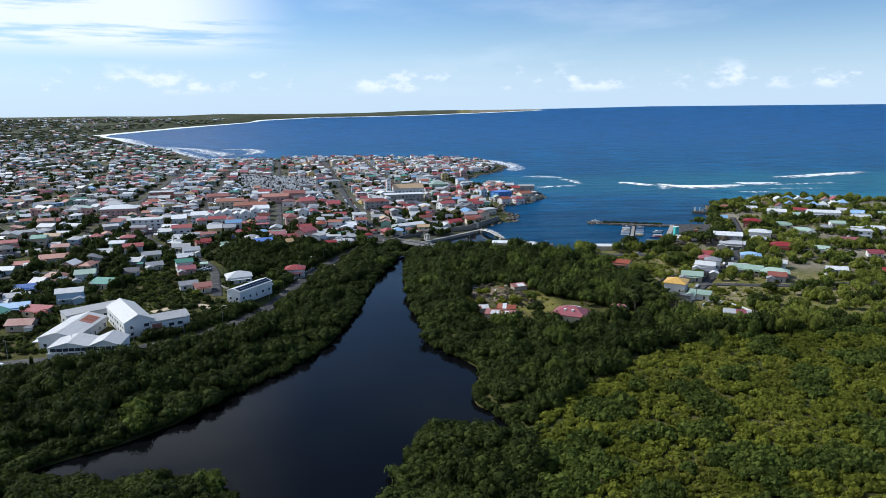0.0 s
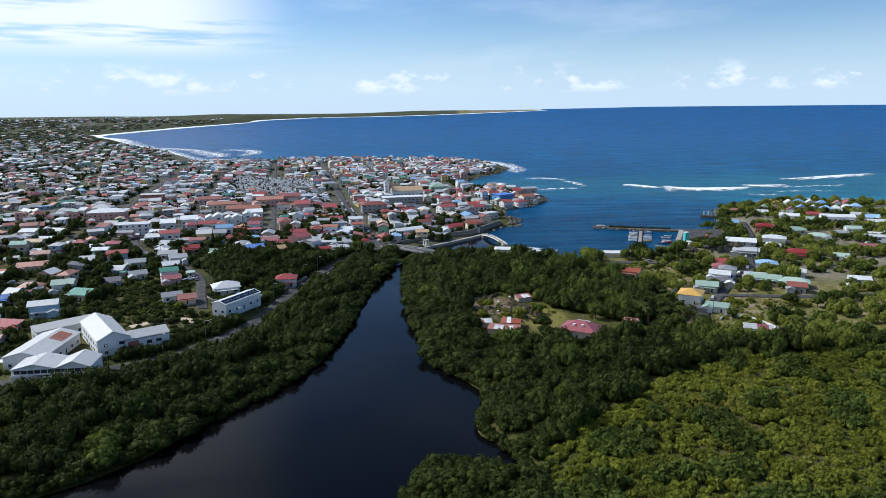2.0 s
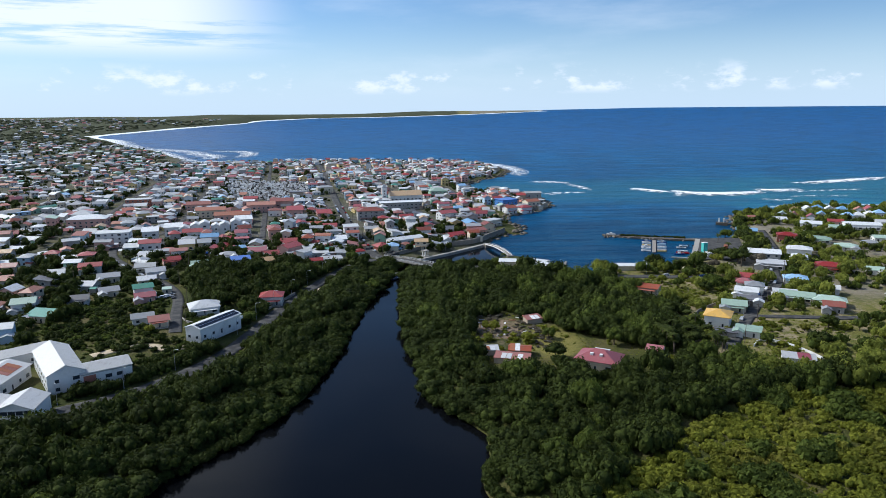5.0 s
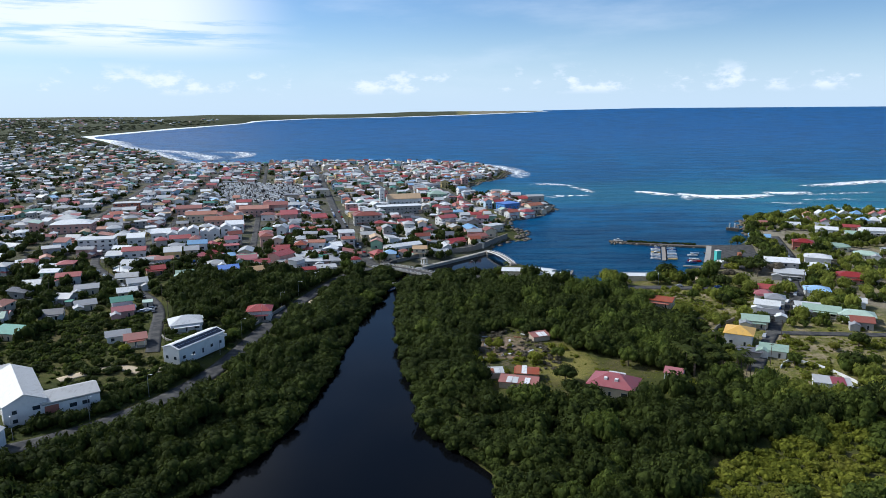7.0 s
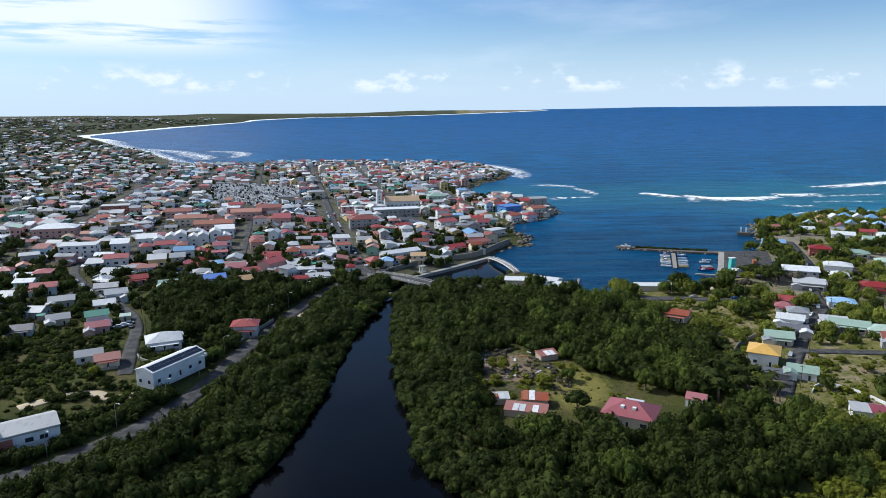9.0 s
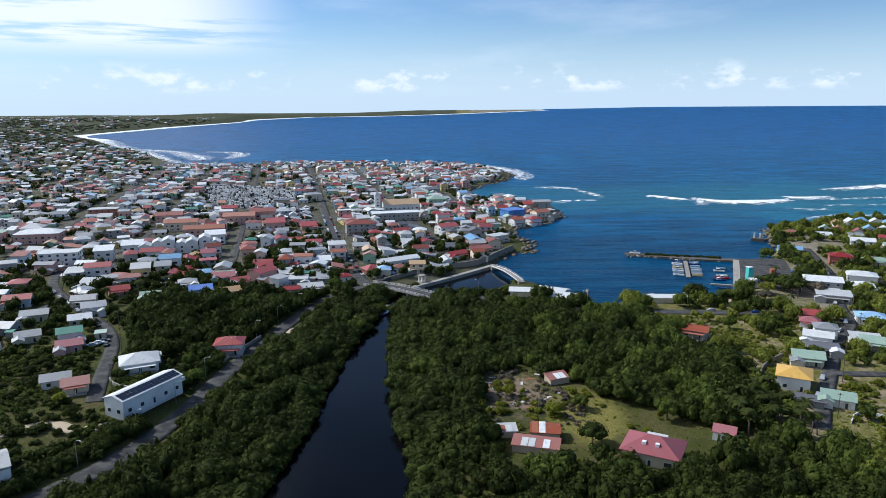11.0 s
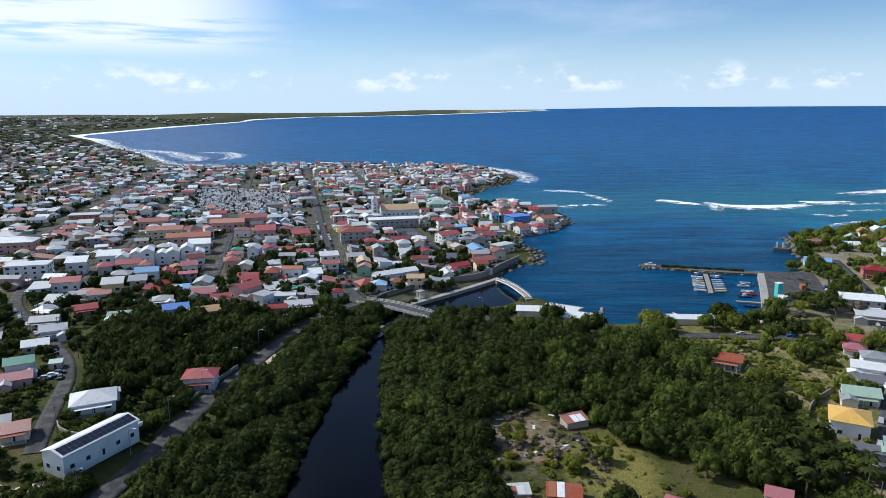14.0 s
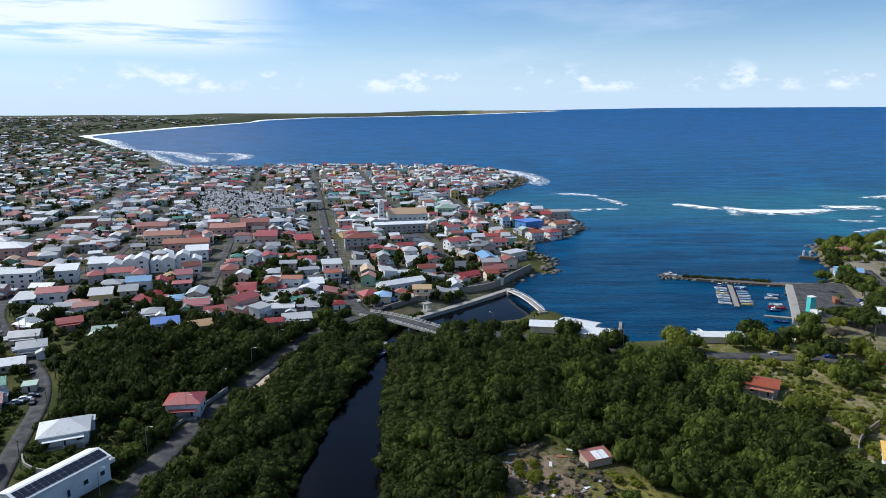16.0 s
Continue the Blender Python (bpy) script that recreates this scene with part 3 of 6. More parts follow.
def house(x, y, w, d, rot, h, roof="gable", rise=1.6, rc="white", wc="white", label="", name="house", category="house", over=0.7, win=True, group="", z=None, bare=False, porch=None, wing=None, wing_rc=""):
    """A house: walls, roof, windows and a door, on its plot."""
    z = gh(x, y) if z is None else z
    if not label:
        label = f"{'two-storey' if h > 4.6 else 'low'} {wc.replace('_', ' ')} plastered house under a {rc} {roof} sheet roof"
    mark = int(abs(x) * 3 + y)
    if porch is None:
        porch = name == "house" and win and w > 6 and mark % 3 != 0
        if name == "house" and win and wing is None and 8 < w < 20 and mark % 5 > 1:
            wing = (min(w * 0.45, 5.5), 3.6 + mark % 4 * 0.8, min(h - 0.3, 2.7), 1 if mark % 2 else -1)
            wing_rc = ("", "white", "grey", "pale")[mark % 4]
    ob = thing(name, x, y, z, rot, label, category, group)
    put("wall", mesh("wall", *wall_shape(roof, w, d, h, rise), M["wall_" + wc]), ob)
    if not bare:
        put("roof", mesh("roof", *roof_shape(roof, w, d, h + 0.1, rise, over), M["roof_" + rc]), ob)
    if win:
        floors = max(1, int(h / 2.9))
        for side in range(4):
            long, half = (w, d / 2) if side % 2 == 0 else (d, w / 2)
            n = max(1, int(long / 4.2))
            for fl in range(floors):
                for i in range(n):
                    u = (i + 0.5) / n * long - long / 2
                    door = fl == 0 and side == 0 and i == n // 2
                    m = pose(0, 0, 0, 0, 0, 90 * side) @ pose(u, -half - 0.01, fl * 2.9 + (0.05 if door else 0.95))
                    put("door" if door else "window", DOOR if door else (SHUTTER if (i + fl) % 3 == 2 else WINDOW), ob, m)
    if porch:
        low, half = min(h, 2.9), w * 0.42
        part("porch_roof", bm_boxes((-half, half, -d / 2 - 2.4, -d / 2 + 0.02, low - 0.25, low - 0.1)), M["roof_" + rc], ob)
        for u in (-half + 0.2, 0.0, half - 0.2):
            part("porch_post", bm_boxes((u - 0.09, u + 0.09, -d / 2 - 2.25, -d / 2 - 2.05, -0.8, low - 0.25)), M["frame"], ob)
        part("porch_floor", bm_boxes((-half, half, -d / 2 - 2.4, -d / 2 - 0.02, -0.8, 0.12)), M["concrete"], ob)
    if wing:
        ww, wd, wh, side = wing
        m = pose(side * (w / 2 - ww * 0.25), -d / 2 - wd * 0.32, 0, 0, 0, 90)
        put("wing", mesh("wing", *wall_shape("gable", wd, ww, wh, 1.1), M["wall_" + wc]), ob, m)
        put("wing_roof", mesh("wing_roof", *roof_shape("gable", wd, ww, wh + 0.1, 1.1, 0.35), M["roof_" + (wing_rc or rc)]), ob, m)
    TAKEN.append((x, y, 0.5 * max(w, d) * 0.9 + 1.0))
    return ob

# ---------------------------------------------------------------- the buildings that stand out
TOWN = math.degrees(math.atan2(AX[1], AX[0]))
# long block with solar panels
solar_house = house(-101, 353, 25, 8.4, 65, 5.4, "gable", 1.4, "white", "white", "long two-storey bluish-white building with solar panels on its white roof", "apartment_house", over=0.4, z=7.6)
PANEL = mesh("solar_panel", box_v(-0.76, 0.76, -0.8, 0.8, 0, 0.06), BOX, M["solar"])
tilt = math.degrees(math.atan2(1.4, 4.6))
for row in range(2):
    for i in range(15):
        yy = -(1.5 + row * 1.7)
        zz = 5.5 + 1.4 * (1 - abs(yy) / 4.6) + 0.08
        put("solar_panel", PANEL, solar_house, pose(-11.4 + i * 1.63, yy, zz, tilt, 0, 0))
part("balcony", bm_boxes((12.4, 14.8, -3.5, 0.5, 2.6, 2.8), (14.7, 14.8, -3.5, 0.5, 2.8, 3.7), (12.4, 14.7, -3.5, -3.4, 2.8, 3.7)), M["frame"], solar_house, "white balcony rail")
white_villa = house(-116, 384, 13, 11, 25, 3.6, "hip", 2.6, "white", "white", "single-storey white villa under a white hipped sheet roof", porch=True)
part("annexe_roof", bm_boxes((3.5, 8.2, 2.5, 7.0, 2.9, 3.15)), M["roof_white"], white_villa)
part("annexe", bm_boxes((4.0, 7.8, 3.0, 6.6, -1.0, 2.9)), M["wall_white"], white_villa)
red_villa = house(-89, 409, 11, 9, 8, 4.6, "hip", 2.2, "red", "white", "two-storey white villa with a red hipped roof beside the river road", porch=True)
pink_villa = house(62, 321, 15.5, 12, -28, 4.0, "hip", 3.2, "pink", "cream", "large villa under a faded pink hipped roof in a clearing", over=0.9, porch=False)
for u in (-2.2, 1.6):
    part("dormer", bm_boxes((u - 0.6, u + 0.6, -3.9, -2.6, 4.6, 6.3)), M["wall_white"], pink_villa, "small white roof dormer")
part("skylight_roof", bm_boxes((-2.5, 3.5, 0.4, 3.2, 6.2, 6.5)), M["roof_pale"], pink_villa, "raised pale sheet over the ridge")
part("porch_roof", bm_boxes((-7.5, -3.0, -9.4, -6.0, 2.6, 2.8)), M["roof_pink"], pink_villa)
for u in (-7.2, -3.3):
    part("porch_post", bm_boxes((u - 0.1, u + 0.1, -9.2, -9.0, -0.6, 2.6)), M["frame"], pink_villa)
house(88, 333, 6.5, 6, -28, 2.8, "gable", 1.6, "pink", "white", "small outbuilding with a pink gabled roof", over=0.3)
yellow_house = house(130, 374, 11, 12, -28, 5.2, "hip", 2.2, "yellow", "white", "two-storey white house with a bright yellow hipped roof", porch=False)
orange_house = house(114, 431, 11, 9, -30, 3.6, "gable", 1.5, "orange", "grey", "derelict grey house with a rusty orange roof", porch=True)
# patched sheds in the clearing
for x, y, w, d, r, rc, h in ((28, 326, 14, 5.5, -15, "brick", 2.4), (32, 335, 9, 7, -8, "orange", 2.8), (20, 336, 6, 4, 5, "pale", 2.2), (33, 315, 4.5, 4, -10, "pale", 2.1), (43, 379, 8, 5, 20, "brick", 2.2)):
    shed = house(x, y, w, d, r, h, "lean" if rc != "orange" else "gable", 0.9, rc, "tan", f"patched shed with a {'rusty red' if rc in ('brick', 'orange') else 'pale'} sheet roof in the clearing", "shed", "shed", 0.3, False)
    for i in range(int(w / 2.4)):
        if (i * 7 + int(x)) % 3 != 1:
            u = -w / 2 + 1.4 + i * 2.2
            part("roof_sheet", bm_boxes((u - 1.0, u + 1.0, -d / 2 - 0.2, d * 0.25, 0, 0.05)), M["roof_white"] if i % 3 else M["rust"], shed).matrix_basis = pose(0, 0, h + (0.62 if rc != "orange" else 0.98), math.degrees(math.atan2(0.9, d + 0.6 if rc != "orange" else d / 2 + 0.3)), 0, 0)
# market hall of sheds and workshops by the river road
house(-140.6, 299.8, 33, 12, -53, 6.8, "gable", 3.0, "pale", "white", "tall white gabled warehouse with a pale sheet roof", "warehouse", "warehouse", 0.3)
wing = house(-123.6, 298.4, 17, 11.4, 37, 5.6, "gable", 1.8, "pale", "white", "white warehouse wing with a large brown gate", "warehouse", "warehouse", 0.3, False)
part("gate", bm_boxes((-7.6, -3.6, -5.9, -5.65, -0.5, 4.6)), M["wall_brick"], wing, "brown rolling gate")
for u in (0.5, 4.2):
    put("window", SHUTTER, wing, pose(u, -5.72, 2.4))
part("gutter", bm_boxes((-8.4, 8.4, -5.86, -5.68, 5.0, 5.3)), M["metal"], wing, "grey gutter under the eaves")
front = thing("shop", -141.6, 265.5, gh(-141.6, 265.5) + 0.9, 7, "white shop building with a ribbon of windows under two low gables", "shop")
put("wall", mesh("wall", *wall_shape("flat", 27, 12, 4.2, 0), M["wall_white"]), front)
for u, wd, rise in ((-5.8, 15.0, 1.9), (7.6, 11.6, 2.4)):
    put("roof", mesh("roof", *roof_shape("gable", 12.4, wd, 4.3, rise, 0.35), M["roof_pale"]), front, pose(u, 0, 0, 0, 0, 90))
    put("gable_wall", mesh("gable_wall", *wall_shape("gable", 11.6, wd - 0.6, 4.25, rise - 0.1, -3.9), M["wall_white"]), front, pose(u, 0, 0, 0, 0, 90))
part("window", bm_boxes((-12.6, 12.8, -6.08, -5.9, 2.5, 3.8)), M["glass"], front, "long dark ribbon window")
for i in range(12):
    u = -12.6 + i * 2.3
    part("mullion", bm_boxes((u - 0.09, u + 0.09, -6.14, -5.95, 2.4, 3.9)), M["frame"], front)
part("balustrade", bm_boxes((-13.6, 13.6, -7.1, -6.95, 1.5, 2.4), (-13.6, 13.6, -7.1, -5.95, 1.35, 1.5)), M["wall_white"], front, "white balcony parapet")
part("sign_bars", bm_boxes((-6, 0, -7.16, -7.08, 1.9, 2.2), (-7, -2.5, -7.16, -7.08, 1.55, 1.75)), M["tyre"], front, "dark painted sign")
TAKEN.append((-148, 265, 9)), TAKEN.append((-135, 265, 9))
workshop = house(-158.5, 286, 29, 15, 92, 4.8, "gable", 2.2, "pale", "white", "broad workshop with a pale rust-streaked sheet roof", "workshop", "workshop", 0.5)
slope = math.degrees(math.atan2(2.2, 8.0))
for i in range(4):
    part("roof_sheet", bm_boxes((-1.3, 1.3, -2.6, 2.6, 0, 0.06)), M["rust"] if i % 2 else M["roof_brick"], workshop, "rusty red roof sheet").matrix_basis = pose(3.5 + i * 2.2, -3.9, 6.05, slope, 0, 0)
part("canopy", bm_boxes((-14.5, 10, 7.4, 10.2, 2.9, 3.1)), M["roof_white"], workshop, "white side canopy")
house(-165, 314, 24, 8, 45, 4.4, "lean", 0.9, "pale", "white", "long low store with a pale lean-to roof", "store", "store", 0.3)
# houses west of the river
WESTERN = [(-190, 343, 12, 8, "white", "pale_blue", 5.6), (-207, 325, 12, 8, "blue", "white", 3.2), (-217, 343, 11, 8, "grey", "white", 3.4), (-224, 362, 10, 7, "deep_blue", "white", 3), (-203, 385, 10, 11, "mint", "white", 5.4),
           (-138, 366, 9, 7, "grey", "white", 3.0), (-129, 362, 8, 8, "brick", "cream", 3.0), (-152, 402, 9, 8, "pink", "pink", 3.2), (-157, 412, 9, 8, "green", "white", 5.2)]
for x, y, w, d, rc, wc, h in WESTERN:
    house(x, y, w, d, 20 + (x * 7) % 9, h, "gable" if rc != "pale" else "hip", 1.7, rc, wc)
house(-147, 418, 4.5, 4, 20, 2.5, "lean", 0.4, "mint", "cream", "small kiosk with a mint sheet roof", over=0.2)
# along the foot of the main street
house(-105, 527, 14, 10, 60, 5.6, "gable", 2.2, "red", "pink", "two-storey pink house with a dark red gabled roof")
house(-93, 517, 8, 7, 60, 5.2, "lean", 0.5, "pale", "white")
house(-84, 525, 11, 9, 10, 4.0, "flat", 0.0, "pale", "grey")
house(-74, 512, 13, 10, 15, 3.4, "flat", 0, "pale", "white")
house(-83, 504, 8, 7, 15, 3.0, "gable", 1.3, "red", "white")
house(-58, 537, 6, 6, 20, 3.0, "hip", 1.6, "red", "white")
tall_white = house(-73, 606, 11, 14, TOWN, 9.2, "flat", 0, "white", "white", "three-storey white house with a flat roof terrace", porch=False)
house(-70, 592, 9, 7, TOWN, 6.4, "gable", 1.4, "orange", "white", "white house with a bright orange-red gabled roof")
for k2, (x, y) in enumerate(((-33, 575), (-24, 581))):
    house(x, y, 17, 9, 32, 3.8, "gable", 1.7, "white", "white", "white twin-roofed hall by the waterfront", "hall", "hall", 0.3)
house(-44, 556, 9, 9, 30, 2.8, "hip", 2.6, "red", "brick", "open kiosk with a red pyramid roof", "kiosk", "kiosk", 1.2, False)
# blocks of the town
house(-304, 650, 31, 16, 12, 7.5, "hip", 3.0, "white", "pink", "large pink school building with a white hipped roof", "school", "school")
house(-312, 657, 15, 12, 12, 10.5, "hip", 3.0, "white", "white", "upper wing of the school with a white roof", "school", "school")
house(-243, 566, 23, 13, 14, 9.0, "flat", 0, "white", "white", "three-storey white apartment block with a flat roof", "apartment_block", "apartment block", 0.3)
for i in range(7):
    u = -24 + i * 7.6
    p = np.array([-180.0, 606.0]) + u * np.array([0.95, 0.31])
    house(p[0], p[1] + (i % 2) * 2.5, 12, 7.5, 108, 6.6 + (i % 3) * 1.5, "gable", 2.0, "white", "white", "white terraced apartment unit with a white gabled roof", "terrace_house", "terrace", 0.2, group="terrace of white apartments")
for x, y, w, rc in ((-188, 575, 16, "red"), (-201, 529, 16, "red"), (-222, 580, 13, "white"), (-168, 553, 14, "blue"), (-150, 570, 10, "pink"), (-212, 600, 15, "white"), (-168, 640, 16, "white")):
    house(x, y, w * 0.85, 9.5, 17, 7.4, "gable" if rc != "white" else "lean", 2.0, rc, "white", f"three-storey white apartment house under a {rc} roof", "apartment_house", "apartment house")
house(-309, 764, 24, 13, 14, 9.4, "flat", 0, "pale", "brick", "four-storey brick-red block with a pale flat roof", "apartment_block", "apartment block")
for x, y, w, d, h, rc, wc in ((-186, 670, 30, 12, 7, "terracotta", "pink"), (-176, 731, 26, 14, 7.5, "terracotta", "pink"), (-160, 750, 22, 14, 8.5, "brick", "pink"), (-136, 696, 14, 22, 8, "red", "pink"), (-215, 700, 26, 12, 7, "terracotta", "cream"), (-240, 740, 22, 12, 7, "brick", "pink")):
    house(x, y, w, d, TOWN, h, "gable", 2.5, rc, wc, f"{wc} plastered apartment house with a {rc} tiled roof", "apartment_house", "apartment house")
tower = house(-62, 803, 5, 5, TOWN, 17, "hip", 4.0, "pale", "white", "white church tower with a small pointed roof", "church_tower", "church tower", 0.3)
house(-40, 808, 34, 15, TOWN, 8.5, "gable", 4.5, "tan", "white", "church nave under a tan tiled roof", "church", "church")
house(-42, 760, 42, 13, TOWN, 7.5, "flat", 0, "white", "grey", "long grey market building with a white flat roof", "market_hall", "market hall", 0.8)
house(-5, 837, 18, 14, TOWN, 9.5, "hip", 3, "mint", "green", "three-storey green house with galleries and a mint roof")
house(-66, 692, 24, 14, TOWN, 9, "hip", 2.5, "brick", "grey", "broad three-storey house with a brick-red hipped roof")
house(66, 770, 18, 15, 30, 8, "flat", 0, "deep_blue", "blue", "bright blue three-storey house near the shore")
house(91, 766, 14, 12, 25, 7, "gable", 2.2, "terracotta", "cream")
house(82, 742, 11, 9, 25, 5.6, "hip", 2.2, "red", "white")
house(100, 783, 12, 9, 20, 6, "flat", 0, "pale", "tan")
house(66, 733, 11, 9, 30, 5.6, "gable", 2, "orange", "white")
house(4, 690, 16, 11, 30, 6.5, "gable", 2.2, "red", "white")
house(26, 613, 17, 10, 35, 3.6, "gable", 1.8, "brick", "cream")
house(10, 598, 14, 9, 35, 3.4, "gable", 1.6, "red", "white")
house(43, 655, 15, 9, 40, 5.4, "flat", 0, "white", "cream")
# market sheds by the beach
for x, y, w, d, r in ((46, 501, 17, 9, -8), (61, 507, 17, 11, -32), (66, 493, 14, 10, -20), (119, 487, 21, 7, -4)):
    house(x, y, w, d, r, 3.2, "gable", 1.1, "white", "cream", "open-sided market shed with a low white roof by the beach", "market_shed", "market shed", 0.7, False)
# the village east of the harbour
VILLAGE_A = [(147, 397, 11, 9, "mint", "cream", 3.4), (163, 419, 11, 7, "white", "white", 4.2), (160, 409, 11, 8, "dark", "grey", 3.0), (171, 428, 9, 8, "grey", "white", 5.0), (177, 453, 11, 8, "red", "white", 3.6), (172, 443, 8, 6, "pink", "white", 3.0),
             (213, 509, 19, 13, "white", "grey", 6.0), (208, 488, 16, 13, "pale", "grey", 4.0), (204, 449, 12, 9, "blue", "white", 3.4), (184, 420, 11, 8, "pale", "white", 3.4), (187, 413, 16, 9, "mint", "cream", 3.2)]
VILLAGE_B = [(199, 404, 15, 9, "mint", "cream", 3.2), (195, 393, 9, 8, "brick", "grey", 3.4), (239, 478, 16, 11, "red", "pink", 4.0), (243, 522, 15, 11, "white", "white", 5.4), (234, 505, 10, 9, "white", "white", 3.6), (212, 426, 8, 6, "white", "white", 3.0),
             (259, 572, 13, 10, "red", "brick", 5.6), (281, 568, 16, 9, "mint", "cream", 3.2), (302, 620, 15, 10, "white", "white", 6.0), (246, 612, 15, 9, "blue", "pale_blue", 3.0), (286, 541, 14, 9, "mint", "white", 3.0)]
ROW_N = [(309, 683, 10, "mint"), (317, 678, 12, "orange"), (333, 706, 12, "terracotta"), (349, 716, 10, "white"), (362, 722, 11, "blue"), (369, 714, 10, "white"), (380, 712, 11, "blue"), (327, 667, 10, "pink"), (343, 680, 11, "blue"),
         (353, 676, 11, "white"), (364, 675, 11, "blue"), (374, 676, 10, "white"), (393, 707, 11, "terracotta"), (405, 711, 11, "red"), (388, 682, 10, "white"), (400, 688, 11, "blue")]
for x, y, w, d, rc, wc, h in VILLAGE_A + VILLAGE_B:
    house(x, y, w, d, -30 + (x * 5) % 11, h, "flat" if rc in ("dark", "pale") else ("hip" if (x + y) % 2 else "gable"), 1.9, rc, wc)
for x, y, w, rc in ROW_N:
    house(x, y, w * 0.78, 7.5, 60 + (x * 3) % 25 if x % 2 else -15, 3.4, "gable" if x % 2 else "hip", 2.9, rc, "white", f"holiday bungalow with a {rc} gabled roof near the reef", "bungalow", "bungalow", group="bungalows by the reef")
for x, y, w, d, rc, h in ((323, 616, 14, 9, "mint", 3.2), (345, 622, 26, 12, "white", 4.5), (366, 600, 14, 10, "white", 3.4), (330, 570, 13, 9, "mint", 3.2), (345, 545, 12, 9, "white", 3.2), (318, 520, 15, 10, "white", 6.2),
                          (298, 500, 12, 8, "pink", 3.0), (356, 512, 15, 9, "brick", 3.0), (375, 640, 13, 10, "pale", 3.2), (290, 455, 9, 7, "pink", 3), (330, 470, 12, 8, "white", 3.0), (238, 408, 11, 6, "white", 3.0), (268, 400, 12, 9, "red", 3.4)):
    house(x, y, w, d, -25 + (x * 5) % 13, h, "flat" if h > 6 else "gable", 1.7, rc, "white")
for x, y, w, d, rc, wc, h in ((-112, 486, 10, 9, "tan", "cream", 4.0), (-128, 489, 11, 9, "deep_blue", "white", 3.6), (-141, 506, 9, 8, "pale", "white", 3.2), (-114, 512, 9, 7, "red", "white", 3.0), (-168, 455, 10, 9, "grey", "white", 4.0), (-190, 444, 11, 8, "grey", "cream", 3.4), (-166, 438, 9, 8, "white", "cream", 3.0),
                             (-180, 470, 11, 8, "pale", "cream", 3.4), (-212, 468, 12, 9, "red", "white", 4.4), (-150, 478, 9, 7, "mint", "cream", 3.0), (-172, 490, 10, 8, "red", "pink", 3.2), (-184, 398, 10, 8, "dark", "white", 3.0), (-176, 414, 9, 8, "grey", "cream", 3.0), (-250, 438, 16, 12, "terracotta", "cream", 3.4)):
    house(x, y, w, d, 18 + (x * 7) % 15, h, "hip" if x % 2 else "gable", 1.8, rc, wc)
for i in range(70):
    x, y = 195 + (i * 47.3) % 250, 395 + (i * 83.7) % 310
    if free(x, y, 7.5) and shore([x], [y])[0] > 14 and off_road([x], [y], 8)[0] and not (165 < x < 232 and 505 < y < 600) and x < 0.62 * y + 40:
        house(x, y, 8.5 + i % 4, 7.5 + i % 3, -28 + (i * 7) % 16, 3.0 + (i % 5 == 0) * 2.4, ("gable", "hip", "lean")[i % 3], 1.7, ("white", "pale", "white", "red", "mint", "grey", "blue", "brick")[i % 8], ("white", "cream", "white", "pink")[i % 4])
villa = house(142, 322, 12, 8, -22, 3.2, "flat", 0, "pale", "white", "low white villa with a pink terrace roof", over=0.3, porch=False)
part("terrace_roof", bm_boxes((-0.5, 4.2, -4.2, 3.6, 3.34, 3.5)), M["roof_pink"], villa, "pink terrace roof")
house(149, 313, 9, 6, -22, 2.4, "flat", 0, "dark", "grey", "low annexe with a dark flat roof", win=False)
house(137, 357, 10, 6, -28, 3.0, "lean", 0.8, "mint", "white", "low annexe with a pale mint roof")
house(127, 357, 9, 5, -28, 2.6, "flat", 0, "dark", "grey", "low grey annexe with a dark flat roof", win=False)

# ---------------------------------------------------------------- houses of the town
rng = random.Random(7)
ROOF_MIX = ["white"] * 8 + ["pale"] * 7 + ["grey"] * 5 + ["red"] * 3 + ["brick"] * 3 + ["terracotta"] * 2 + ["orange", "blue", "mint", "pink", "tan", "green", "dark", "dark"]
WALL_MIX = ["white"] * 5 + ["cream"] * 3 + ["pink"] * 2 + ["grey"] * 4 + ["tan", "tan", "pale_blue", "yellow", "green"]
CEM = np.array([(-301, 993), (-259, 1017), (-180, 982), (-158, 883), (-180, 813), (-235, 836)], float)
PARK = np.array([(-75, 395), (-62, 500), (-80, 498), (-118, 500), (-148, 470), (-140, 440), (-128, 398), (-100, 395)], float)
lots = []
# the old town on its grid
for i in range(-34, 25):
    for j in range(0, 74):
        u, w_ = i * 11.6 + rng.uniform(-2, 2), 14 + j * 11.6 + rng.uniform(-2, 2)
        lots.append((*(ORIGIN + AX * u + AY * w_), TOWN + rng.choice((0, 90)) + rng.gauss(0, 10), 0))
# the looser quarters to the west
for i in range(0, 56):
    for j in range(0, 96):
        x, y = -190 - i * 17.5 + rng.uniform(-4, 4), 300 + j * 17.5 + rng.uniform(-4, 4)
        lots.append((x, y, 20 + 30 * math.sin(x / 90) + rng.choice((0, 0, 90)) + rng.uniform(-14, 14), 1))
lots = [l for l in lots if rng.random() < (0.93 if l[3] == 0 else 0.80 - 0.58 * min(1, max(0, (l[1] - 1050) / 700)))]
lx, ly = np.array([l[0] for l in lots]), np.array([l[1] for l in lots])
ok = (shore(lx, ly) > 13) & off_road(lx, ly, 8.5) & ~inside(lx, ly, CEM) & ~inside(lx, ly, PARK)
grid_u = (lx - ORIGIN[0]) * AX[0] + (ly - ORIGIN[1]) * AX[1]
